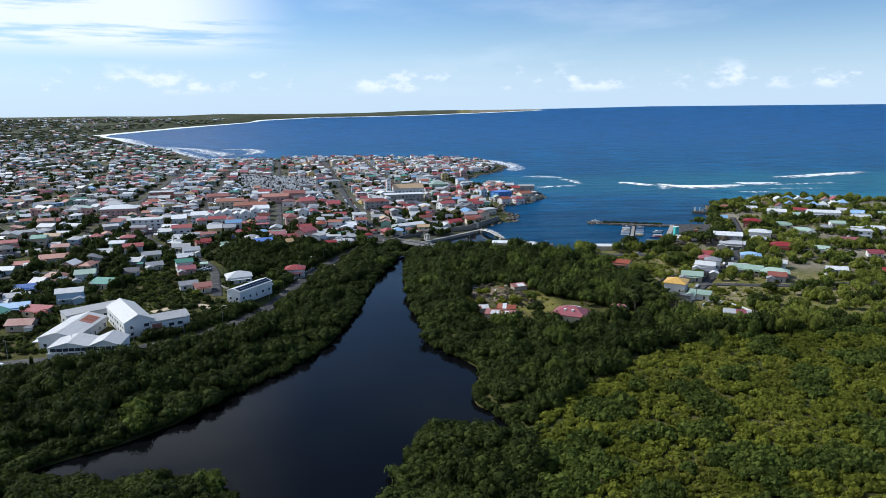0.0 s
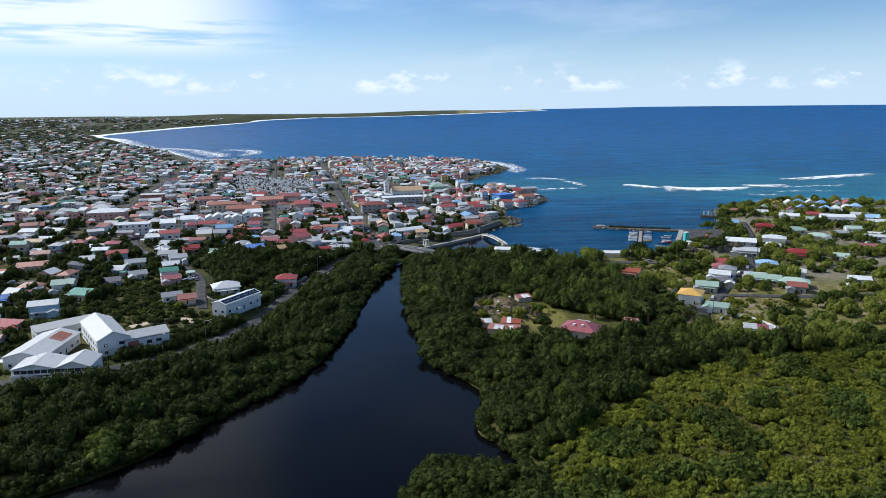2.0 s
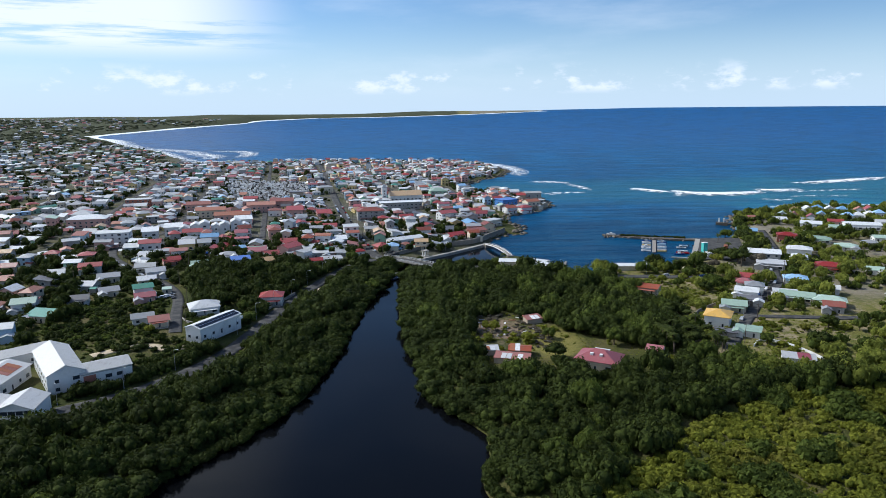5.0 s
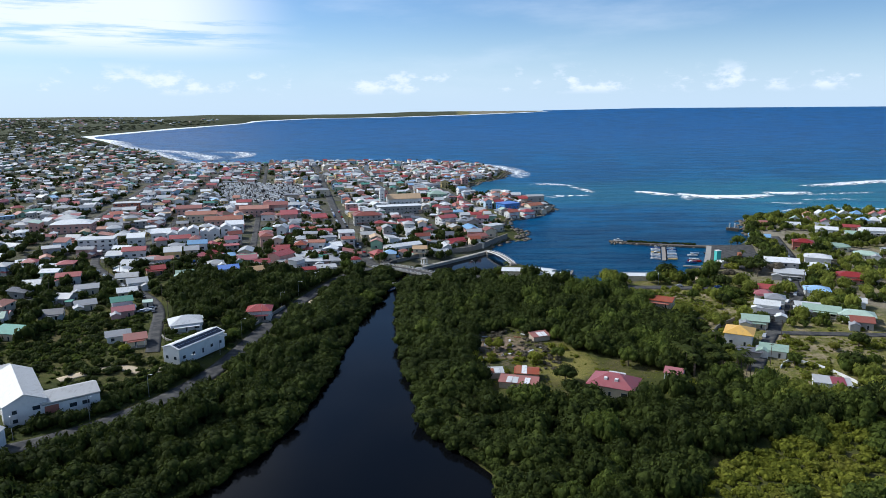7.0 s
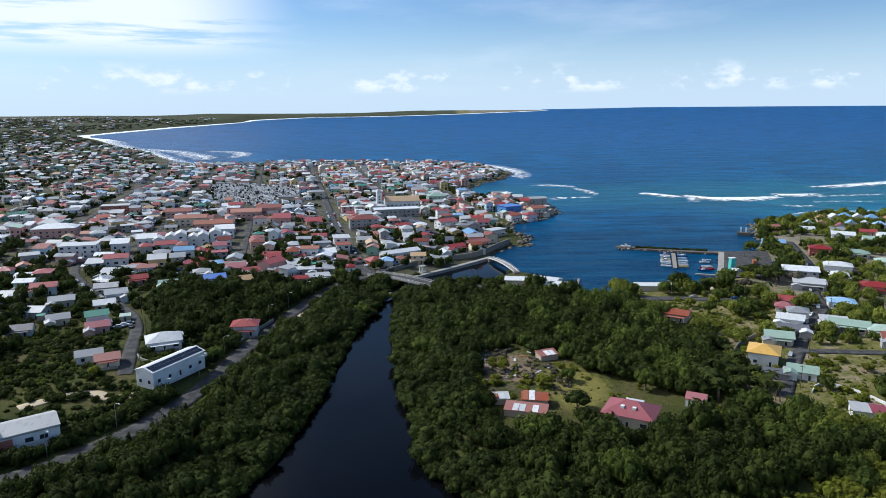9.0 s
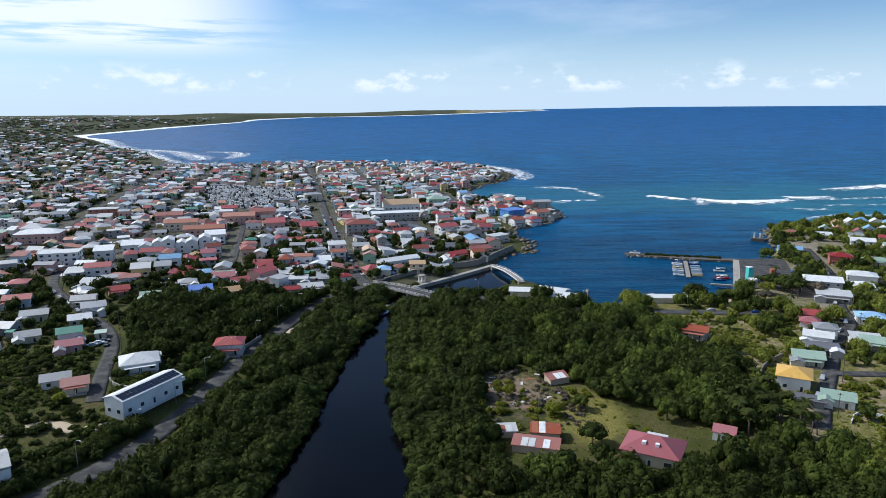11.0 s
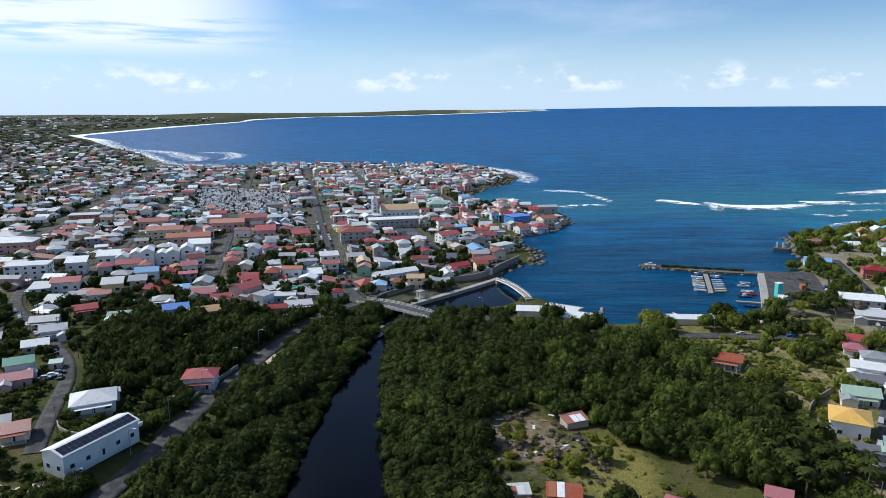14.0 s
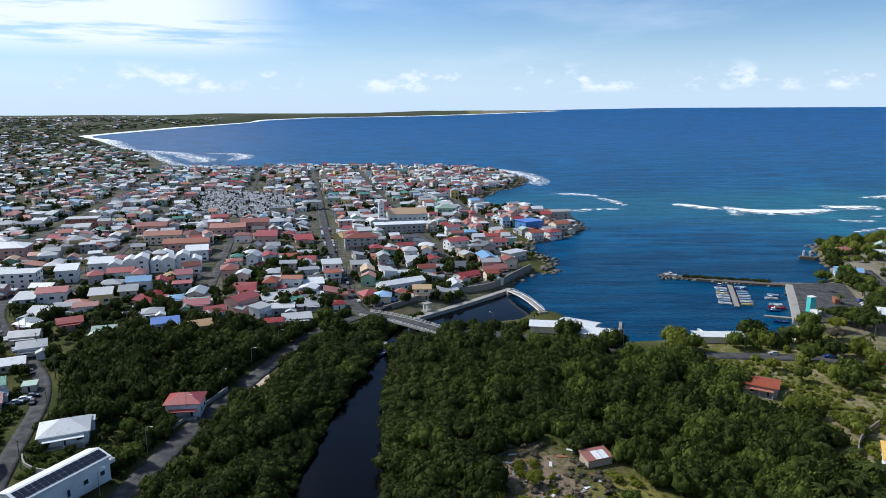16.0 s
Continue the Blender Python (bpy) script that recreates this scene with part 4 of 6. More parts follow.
ok &= (np.array([l[3] for l in lots]) == 0) & (grid_u > -285) | (np.array([l[3] for l in lots]) == 1) & (grid_u <= -285) & ok | (np.array([l[3] for l in lots]) == 1) & (ly < 520) & ok
ok &= (shore(lx, ly) > 13) & off_road(lx, ly, 8.0) & ~inside(lx, ly, CEM) & ~inside(lx, ly, PARK)
ok &= ~((ly < 520) & (lx > -160)) & (lx > -0.62 * ly - 130)
TAKEN += [(106, 424, 5), (110, 415, 6), (113, 420, 4.5), (118, 424, 4), (-86, 400, 3), (128, 359, 4)]
far_parts = {}


def far_add(key, verts, faces):
    v0, f0 = far_parts.setdefault(key, ([], []))
    n = len(v0)
    v0.extend(verts)
    f0.extend(tuple(i + n for i in q) for q in faces)


green_cells, near_count = [], 0
heights = ground_h(lx, ly)
for i in np.nonzero(ok)[0]:
    x, y, rot, loose = lots[i]
    if not free(x, y, 5.0):
        continue
    if rng.random() < (0.17 if not loose else 0.28):
        green_cells.append((x, y))
        continue
    w, d = rng.uniform(6.2, 11.8), rng.uniform(5.6, 9.2)
    if rng.random() < 0.06:
        w, d = w * 1.6, d * 1.2
    h = rng.choice((2.6, 2.8, 3.0, 3.2, 5.2, 5.5, 5.8, 7.6)) if not loose else rng.choice((3.0, 3.0, 3.2, 5.8))
    kind = rng.choice(("gable", "gable", "gable", "hip", "hip", "flat", "lean"))
    rc, wc, rise = rng.choice(ROOF_MIX), rng.choice(WALL_MIX), rng.uniform(1.3, 2.4)
    for _ in range(rng.choice((0, 1, 1, 2, 3))):
        ax, ay, aw = x + rng.uniform(-7, 7), y + rng.uniform(-7, 7), rng.uniform(1.4, 3.0)
        m = pose(ax, ay, heights[i], 0, 0, rot)
        v, f = wall_shape('lean', aw * 2, aw * 1.5, 2.4, 0.5)
        far_add("wall_" + rng.choice(WALL_MIX), [m @ Vector(p) for p in v], f)
        v, f = roof_shape('lean', aw * 2, aw * 1.5, 2.5, 0.5, 0.3)
        far_add("roof_" + rng.choice(ROOF_MIX), [m @ Vector(p) for p in v], f)
    if y < 700 and near_count < 300 and y < 600 + 0.35 * (x + 300):
        house(x, y, w, d, rot, h, kind, rise, rc, wc, z=heights[i], porch=rng.random() < 0.7, over=rng.uniform(0.5, 1.0),
              wing=(rng.uniform(3.5, 6.0), rng.uniform(4.0, 6.5), min(h - 0.3, 2.6), rng.choice((-1, 1))) if rng.random() < 0.6 else None, wing_rc=rng.choice(("", "", "white", "grey", "pale", "red")))
        near_count += 1
        for _ in range(3):
            if rng.random() < 0.8:
                green_cells.append((x + rng.choice((-1, 1)) * rng.uniform(5, 8), y + rng.uniform(-8, 8)))
        continue
    m = pose(x, y, heights[i], 0, 0, rot)
    v, f = wall_shape(kind, w, d, h, rise)
    far_add("wall_" + wc, [m @ Vector(p) for p in v], f)
    v, f = roof_shape(kind, w, d, h + 0.1, rise)
    far_add("roof_" + rc, [m @ Vector(p) for p in v], f)
    if y < 1100:
        for fl in range(max(1, int(h / 2.9))):
            for side in range(4):
                long, half = (w, d / 2) if side % 2 == 0 else (d, w / 2)
                for u in (-0.28, 0.25):
                    q = m @ pose(0, 0, 0, 0, 0, 90 * side) @ pose(u * long, -half, fl * 2.9 + 0.9)
                    far_add("glass", [q @ Vector(p) for p in ((-0.65, -0.05, 0), (0.65, -0.05, 0), (0.65, -0.05, 1.3), (-0.65, -0.05, 1.3), (-0.75, 0.02, -0.1), (0.75, 0.02, -0.1), (0.75, 0.02, 1.4), (-0.75, 0.02, 1.4))], [(0, 1, 2, 3), (4, 5, 1, 0), (5, 6, 2, 1), (6, 7, 3, 2), (7, 4, 0, 3)])
    if rng.random() < 0.45:
        green_cells.append((x + rng.uniform(5, 8), y + rng.uniform(-7, 7)))
# scattered houses on the far slopes
hx = np.array([rng.uniform(-2400, -560) for _ in range(650)])
hy = np.array([rng.uniform(1500, 3700) for _ in range(650)])
hk = (shore(hx, hy) > 50) & (hx > -0.62 * hy - 150)
hz = ground_h(hx, hy)
for i in np.nonzero(hk)[0]:
    m = pose(hx[i], hy[i], hz[i], 0, 0, rng.uniform(0, 180))
    w, d = rng.uniform(9, 20), rng.uniform(8, 12)
    v, f = wall_shape("gable", w, d, 4, 2)
    far_add("wall_" + rng.choice(WALL_MIX), [m @ Vector(p) for p in v], f)
    v, f = roof_shape("gable", w, d, 4.1, 2)
    far_add("roof_" + rng.choice(ROOF_MIX), [m @ Vector(p) for p in v], f)
verts, faces, slots, mats = [], [], [], []
for k2, (key, (v, f)) in enumerate(far_parts.items()):
    n = len(verts)
    verts.extend(v)
    faces.extend(tuple(i + n for i in q) for q in f)
    slots.extend([k2] * len(f))
    mats.append(M[key])
tagged(put("far_houses", mesh("far_houses", verts, faces, mats, slots)), "dense town houses with white, grey and red roofs", "houses", kind="stuff")

# ---------------------------------------------------------------- woods
nrng = np.random.default_rng(11)
ICO = bmesh.new()
bmesh.ops.create_icosphere(ICO, subdivisions=1, radius=1)
ICO_V = np.array([v.co[:] for v in ICO.verts])
ICO_F = np.array([[v.index for v in f.verts] for f in ICO.faces])
ICO.free()


def crown_template(blobs, leaves, leaf, low=0.0, spread=0.62):
    """A crown of radius 1 and height 1: lumps of foliage, each a dark heart wrapped in leaf clumps."""
    vs, fs, n = [], [], 0
    for b in range(blobs):
        a, rr = b * 2.4 + nrng.uniform(-0.4, 0.4), spread * math.sqrt((b + 0.3) / blobs)
        r = nrng.uniform(0.30, 0.46) * (1.15 if b == 0 else 1)
        c = np.array([rr * math.cos(a), rr * math.sin(a), low + (1 - low) * nrng.uniform(0.42, 0.66) * (1 - 0.45 * rr)])
        core = ICO_V * r * 0.86 * nrng.uniform(0.85, 1.12, (len(ICO_V), 1)) * (1, 1, 0.8) + c
        vs.append(core)
        fs.append(ICO_F + n)
        n += len(core)
        d = nrng.normal(size=(leaves, 3))
        d[:, 2] = np.abs(d[:, 2]) * 1.1 - 0.45
        d /= np.linalg.norm(d, axis=1)[:, None]
        p = c + d * r * nrng.uniform(0.88, 1.12, (leaves, 1)) * (1, 1, 0.85)
        tilt = d + nrng.normal(scale=0.22, size=d.shape)
        tilt /= np.linalg.norm(tilt, axis=1)[:, None]
        t1 = np.cross(tilt, nrng.normal(size=d.shape))
        t1 /= np.linalg.norm(t1, axis=1)[:, None]
        t2 = np.cross(tilt, t1)
        s = leaf * nrng.uniform(0.6, 1.3, (leaves, 1))
        q = np.stack([p + t1 * s, p + t2 * s * 0.8 - t1 * s * 0.4, p - t2 * s * 0.8 - t1 * s * 0.4], 1).reshape(-1, 3)
        i = np.arange(leaves)[:, None] * 3 + n
        fs.append(i + (0, 1, 2))
        vs.append(q)
        n += len(q)
    v = np.vstack(vs)
    v[:, 2] = np.maximum(v[:, 2], 0.0)
    return v, np.vstack(fs)


NEAR_T = [crown_template(10, 42, 0.10, 0.0, 0.74) for _ in range(6)]
MID_T = [crown_template(6, 24, 0.15, 0.08) for _ in range(6)]
FAR_T = [crown_template(3, 11, 0.24, 0.1, 0.55) for _ in range(5)]
SCRUB_T = [crown_template(5, 15, 0.22, 0.05, 0.66) for _ in range(6)]


def scatter(name, temps, x, y, z, r, h, mat, label, category="woodland"):
    vs, fs, n = [], [], 0
    for i in range(len(x)):
        v, f = temps[nrng.integers(len(temps))]
        a = nrng.uniform(0, 6.28)
        c, s = math.cos(a) * r[i], math.sin(a) * r[i]
        vs.append(np.stack([v[:, 0] * c - v[:, 1] * s + x[i], v[:, 0] * s + v[:, 1] * c + y[i], v[:, 2] * h[i] + z[i]], 1))
        fs.append(f + n)
        n += len(v)
    ob = put(name, big_mesh(name, np.vstack(vs), np.vstack(fs), mat))
    return tagged(ob, label, category, kind="stuff")


def jitter(x0, x1, y0, y1, s, wob=0.42):
    a, b = np.meshgrid(np.arange(x0, x1, s), np.arange(y0, y1, s * 0.9))
    a = a + (np.arange(a.shape[0]) % 2)[:, None] * s / 2
    a, b = a.ravel(), b.ravel()
    return a + nrng.uniform(-wob, wob, a.shape) * s, b + nrng.uniform(-wob, wob, a.shape) * s


def unbuilt(x, y, r):
    ok = np.ones(x.shape, bool)
    for a, b, c in TAKEN:
        ok &= (x - a) ** 2 + (y - b) ** 2 > (r + c) ** 2
    return ok


def patchy(x, y, scale, seed):
    return np.array([noise.noise((a / scale + seed, b / scale, seed)) for a, b in zip(x, y)])


RIVERSIDE = np.array([(-420, 209), (-260, 232), (-171, 247), (-128, 260), (-106, 280), (-93, 303), (-83, 330), (-79, 360), (-76, 395), (-71, 425), (-65, 460), (-56, 500), (-42, 515), (-10, 515), (-20, 90), (-420, 90)], float)
EASTWOOD = np.array([(-30, 100), (-30, 500), (-8, 493), (4, 512), (30, 521), (52, 520), (74, 486), (95, 461), (106, 440), (108, 420), (125, 405), (116, 372), (105, 345), (112, 330), (140, 306), (230, 316), (420, 330), (420, 90)], float)
CLEARING = np.array([(12, 350), (14, 386), (36, 394), (44, 376), (57, 366), (74, 352), (80, 343), (97, 338), (98, 325), (72, 311), (54, 308), (36, 312), (18, 318)], float)
GARDENS = np.array([(116, 372), (126, 392), (138, 402), (152, 392), (195, 388), (198, 374), (172, 352), (154, 346), (152, 312), (130, 312), (120, 345)], float)
MARSH = np.array([(28, 190), (30, 214), (50, 236), (72, 260), (106, 285), (215, 312), (430, 330), (430, 90), (20, 90)], float)

# mangrove along both banks
x, y = jitter(-330, 20, 120, 512, 6.1)
d = shore(x, y)
keep = inside(x, y, RIVERSIDE) & (d > -0.6) & (x > -0.62 * y - 60) & off_road(x, y, 5.4) & ((x > -116) | off_road(x, y, 15))
x2, y2 = jitter(-26, 240, 120, 505, 6.1)
d2 = shore(x2, y2)
keep2 = inside(x2, y2, EASTWOOD) & ~inside(x2, y2, CLEARING) & ~inside(x2, y2, MARSH) & (d2 > -0.6) & unbuilt(x2, y2, 1.5) & (x2 < 0.62 * y2 + 70) & off_road(x2, y2, 5.5)
keep2 &= ~((x2 > 2) & (x2 < 32) & (y2 > 200) & (y2 < 240) & (d2 < 2.2))
rim = [resample(WEST[5:27], 3.2), resample(EAST[5:26], 3.2)]
rx, ry = np.vstack(rim).T
rx, ry = rx + nrng.uniform(-1.3, 0.9, rx.shape) * np.sign(rx + 33), ry + nrng.uniform(-0.8, 0.8, ry.shape)
x, y, d = np.r_[x[keep], x2[keep2]], np.r_[y[keep], y2[keep2]], np.r_[d[keep], d2[keep2]]
r = 3.2 + 4.0 * nrng.uniform(0, 1, x.shape) ** 1.7
h = r * nrng.uniform(1.05, 1.5, x.shape) * np.clip(0.75 + d / 60, 0.75, 1.15)
zg = ground_h(x, y) - 0.4
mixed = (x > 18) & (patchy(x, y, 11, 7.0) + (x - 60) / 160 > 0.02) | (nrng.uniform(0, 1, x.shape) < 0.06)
# brighter leaf colours towards the east paint in the sunlit side
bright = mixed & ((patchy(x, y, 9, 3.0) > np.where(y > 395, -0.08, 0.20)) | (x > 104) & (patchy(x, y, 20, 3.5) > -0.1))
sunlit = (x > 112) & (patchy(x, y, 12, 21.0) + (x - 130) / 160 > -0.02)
h = np.where(mixed, h * nrng.uniform(0.85, 1.35, x.shape), h)
for name, pick, mat, text in (("mangrove", ~mixed, "mangrove", "dense dark green mangrove wood along the river banks"), ("mixed_woods", mixed & ~bright, "mangrove", "mixed dark green trees behind the mangrove"), ("light_woods", bright & ~sunlit, "tree", "yellow-green trees standing among the wood, painted lighter as if sunlit"), ("garden_edge_woods", bright & sunlit, "village", "yellow-green trees at the wood's edge, sunlight painted into their leaves")):
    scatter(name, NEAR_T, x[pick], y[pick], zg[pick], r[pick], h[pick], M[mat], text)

r = np.where((rx > 8) & (ry > 198) & (ry < 236), 2.6, nrng.uniform(2.0, 3.4, rx.shape))
scatter("bank_mangrove", NEAR_T, rx, ry, np.full(rx.shape, -0.5), r, r * nrng.uniform(1.1, 1.6, rx.shape), M["mangrove"], "mangrove bushes hanging over the river's edge")

# scrub of the marsh
x, y = jitter(20, 330, 110, 335, 3.4)
keep = inside(x, y, MARSH) & (shore(x, y) > 0.5) & (x < 0.62 * y + 70)
x, y = x[keep], y[keep]
dark = patchy(x, y, 16, 12.0) + 0.42 * smooth(-y, -215, -130) + 0.25 * smooth(-x, -60, -30) > 0.22
r = np.where(dark, nrng.uniform(2.4, 4.6, x.shape), nrng.uniform(1.3, 3.6, x.shape))
scatter("marsh_trees", SCRUB_T, x[dark], y[dark], ground_h(x[dark], y[dark]) - 0.5, r[dark], r[dark] * 1.2, M["tree"], "darker clumps of trees within the marsh")
x, y, r = x[~dark], y[~dark], r[~dark]
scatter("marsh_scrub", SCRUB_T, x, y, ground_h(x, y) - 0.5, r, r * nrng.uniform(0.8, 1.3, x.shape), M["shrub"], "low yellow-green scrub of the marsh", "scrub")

# woods and gardens west of the river road
x, y = jitter(-260, -48, 255, 520, 5.7)
n1 = patchy(x, y, 28, 2.0)
dense = inside(x, y, PARK)
scrub = ~dense & (y < 400)
keep = ~inside(x, y, RIVERSIDE) & unbuilt(x, y, 1.8) & off_road(x, y, 4.8) & (shore(x, y) > 2) & (dense | (n1 > -0.34)) & (x > -0.62 * y - 40)
x, y, dense, scrub = x[keep], y[keep], dense[keep], scrub[keep]
r = np.where(dense, nrng.uniform(3.0, 6.0, x.shape), nrng.uniform(1.5, 3.4, x.shape))
h = r * np.where(dense, nrng.uniform(1.3, 1.9, x.shape), nrng.uniform(0.8, 1.4, x.shape))
scatter("garden_woods", MID_T, x, y, ground_h(x, y) - 0.4, r, h, M["mangrove"], "dark trees and scrub between houses and road")

# taller trees on the upper side of the river road
p = resample(RIVER_ROAD, 3.4)
t = np.gradient(p, axis=0)
t /= np.hypot(*t.T)[:, None]
off = nrng.uniform(6.8, 11.0, (len(p), 1))
p = p + np.stack([-t[:, 1], t[:, 0]], 1) * off
p = p[(p[:, 0] > -126) & (p[:, 1] > 270) & unbuilt(p[:, 0], p[:, 1], 1.5) & off_road(p[:, 0], p[:, 1], 5.5)]
r = nrng.uniform(2.6, 4.4, len(p))
scatter("roadside_trees", NEAR_T, p[:, 0], p[:, 1], ground_h(p[:, 0], p[:, 1]) - 0.4, r, r * nrng.uniform(1.2, 1.8, len(p)), M["mangrove"], "dark leafy trees along the upper side of the road")

# broad trees between the western houses
x, y = jitter(-262, -128, 300, 520, 9.5)
keep = unbuilt(x, y, 0.6) & off_road(x, y, 5.0) & (patchy(x, y, 22, 17.0) > -0.12) & ~inside(x, y, PARK)
keep &= ~((x > -242) & (x < -208) & (y > 380) & (y < 404)) & ((y > 398) | (x < -172))
x, y = x[keep], y[keep]
r = nrng.uniform(2.8, 5.2, x.shape)
scatter("western_trees", MID_T, x, y, ground_h(x, y) - 0.4, r, r * nrng.uniform(1.2, 1.7, x.shape), M["mangrove"], "dark broad trees between the western houses")

# low scrub on the slope above the river road
x, y = jitter(-182, -84, 268, 402, 3.2)
keep = ~inside(x, y, RIVERSIDE) & unbuilt(x, y, 0.6) & off_road(x, y, 5.0) & (patchy(x, y, 15, 14.0) > -0.22) & ~((y > 318) & (y < 345) & (x > -142) & (x < -112))
x, y = x[keep], y[keep]
r = nrng.uniform(1.1, 2.3, x.shape)
scatter("slope_scrub", FAR_T, x, y, ground_h(x, y) - 0.3, r, r * nrng.uniform(0.7, 1.2, x.shape), M["tree"], "low green scrub on the slope above the road", "scrub")

# trees of the eastern village
x, y = jitter(96, 470, 305, 755, 6.8)
n1 = patchy(x, y, 34, 5.0)
keep = ~inside(x, y, EASTWOOD) & ~inside(x, y, GARDENS) & unbuilt(x, y, 0.6) & off_road(x, y, 4.2) & (shore(x, y) > 3) & (n1 > -0.2) & (x < 0.62 * y + 60)
keep &= ~((x > 165) & (x < 226) & (y > 512) & (y < 596))
keep &= ~((x > 108) & (x < 165) & (y > 405) & (y < 462) & (n1 < 0.12))
x, y = x[keep], y[keep]
r = 2.0 + 3.6 * nrng.uniform(0, 1, x.shape) ** 1.4
tone = nrng.uniform(0, 1, x.shape) + 0.5 * patchy(x, y, 26, 41.0)
for name, pick, mat, text in (("village_trees", tone > 0.42, "village", "leafy garden trees of the seaside village, painted light as if sunlit"), ("green_village_trees", (tone <= 0.42) & (tone > 0.12), "tree", "green garden trees of the seaside village"), ("dark_village_trees", tone <= 0.12, "mangrove", "dark broad trees of the seaside village")):
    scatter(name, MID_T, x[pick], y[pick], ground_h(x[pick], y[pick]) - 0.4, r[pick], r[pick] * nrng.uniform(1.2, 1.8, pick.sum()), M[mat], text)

# creepers and thicket over the open slope by the derelict house, brush on the bare soil
x, y = jitter(10, 205, 305, 470, 3.0)
n1 = patchy(x, y, 17, 31.0)
slope = (x > 106) & (x < 172) & (y > 400) & (y < 468) & (n1 > -0.12)
brush = inside(x, y, CLEARING) & (x < 48) & (y > 342) & (n1 > 0.0)
yard = inside(x, y, GARDENS) & (n1 > 0.16)
keep = (slope | brush | yard) & unbuilt(x, y, 0.4) & off_road(x, y, 4.2) & (shore(x, y) > 3)
x, y, brush = x[keep], y[keep], brush[keep]
r = nrng.uniform(0.8, 2.0, x.shape)
for name, pick, mat, text in (("thicket", ~brush, "village", "bright green creepers and thicket over a slope"), ("brush", brush, "dryleaf", "greyish brushwood on bare soil")):
    scatter(name, FAR_T, x[pick], y[pick], ground_h(x[pick], y[pick]) - 0.25, r[pick], r[pick] * nrng.uniform(0.6, 1.1, pick.sum()), M[mat], text, "scrub")

# bushes in the clearings
x, y = jitter(10, 200, 305, 462, 4.2)
n1 = patchy(x, y, 14, 9.0)
keep = (inside(x, y, CLEARING) | inside(x, y, GARDENS) | ((x > 108) & (y > 402))) & unbuilt(x, y, 1.4) & off_road(x, y, 4.5) & (n1 > np.where(inside(x, y, CLEARING), np.where((x < 46) & (y > 345), -0.05, 0.24), -0.08))
x, y = x[keep], y[keep]
r = 0.8 + 2.0 * nrng.uniform(0, 1, x.shape) ** 2
scatter("bushes", MID_T, x, y, ground_h(x, y) - 0.3, r, r * nrng.uniform(0.8, 1.3, x.shape), M["shrub"], "bushes scattered over dry grass", "bushes")

# tufts of rank grass on the open ground
x, y = jitter(10, 205, 305, 462, 4.2)
keep = (inside(x, y, CLEARING) | inside(x, y, GARDENS) | ((x > 108) & (y > 402))) & unbuilt(x, y, 0.3) & off_road(x, y, 4.0) & (shore(x, y) > 3)
x, y = x[keep], y[keep]
r = nrng.uniform(0.3, 0.85, x.shape)
scatter("grass_tufts", FAR_T, x, y, ground_h(x, y) - 0.15, r, r * 0.7, M["shrub"], "rank tufts of dry grass", "grass")

# trees among the houses of the town
gx_ = np.array([g[0] for g in green_cells])
gy_ = np.array([g[1] for g in green_cells])
rep = np.repeat(np.arange(len(gx_)), 2 + (gy_ < 900))
x, y = gx_[rep] + nrng.uniform(-6, 6, rep.shape), gy_[rep] + nrng.uniform(-6, 6, rep.shape)
keep = (shore(x, y) > 4) & unbuilt(x, y, -0.9) & off_road(x, y, 4.0)
x, y = x[keep], y[keep]
r = np.where(y < 620, nrng.uniform(2.4, 5.2, x.shape), nrng.uniform(2.0, 4.4, x.shape))
scatter("town_trees", FAR_T, x, y, ground_h(x, y) - 0.2, r, r * nrng.uniform(1.2, 1.8, x.shape), M["mangrove"], "dark garden trees among the town houses")
# woods far along the coast, in leaves paled for haze
x, y = jitter(-2600, -500, 1150, 3600, 34)
keep = (shore(x, y) > 40) & (x > -0.62 * y - 200) & (patchy(x, y, 240, 4.0) > -0.22)
x, y = x[keep], y[keep]
r = nrng.uniform(9, 18, x.shape)
scatter("far_woods", FAR_T, x, y, ground_h(x, y) - 1, r, nrng.uniform(3, 6, x.shape), M["far"], "olive woods on the far coast, paled by painted haze")

# ---------------------------------------------------------------- single trees
def leaf_crown(temp, r, h, mat, name="crown"):
    v, f = temp
    return big_mesh(name, v * (r, r, h), f, mat)


def tree_parts(r, h, stem, temp, mat):
    """Trunk with limbs, and a crown of leaf clumps, as meshes to share."""
    bm = bm_tube([(0, 0, -0.6), (0.08, 0.03, stem * 0.5), (0.02, -0.05, stem + h * 0.35)], (0.32, 0.24, 0.12), 7)
    for k2 in range(4):
        a = k2 * 1.57 + 0.4
        limb = bm_tube([(0, 0, stem * 0.7), (0.4 * r * math.cos(a), 0.4 * r * math.sin(a), stem + 0.25 * h), (0.65 * r * math.cos(a), 0.65 * r * math.sin(a), stem + 0.45 * h)], (0.14, 0.10, 0.05), 5)
        tmp = bpy.data.meshes.new("limb")
        limb.to_mesh(tmp)
        limb.free()
        bm.from_mesh(tmp)
    me = bpy.data.meshes.new("trunk")
    bm.to_mesh(me)
    bm.free()
    me.materials.append(M["bark"])
    return me, leaf_crown(temp, r, h, mat), stem


TREES = [tree_parts(3.6, 4.6, 2.2, NEAR_T[0], M["tree"]), tree_parts(4.6, 5.2, 2.6, NEAR_T[1], M["mangrove"]), tree_parts(2.8, 3.8, 1.8, NEAR_T[2], M["shrub"]), tree_parts(3.4, 5.6, 2.4, NEAR_T[3], M["tree"]), tree_parts(4.0, 4.0, 2.0, NEAR_T[4], M["dryleaf"])]
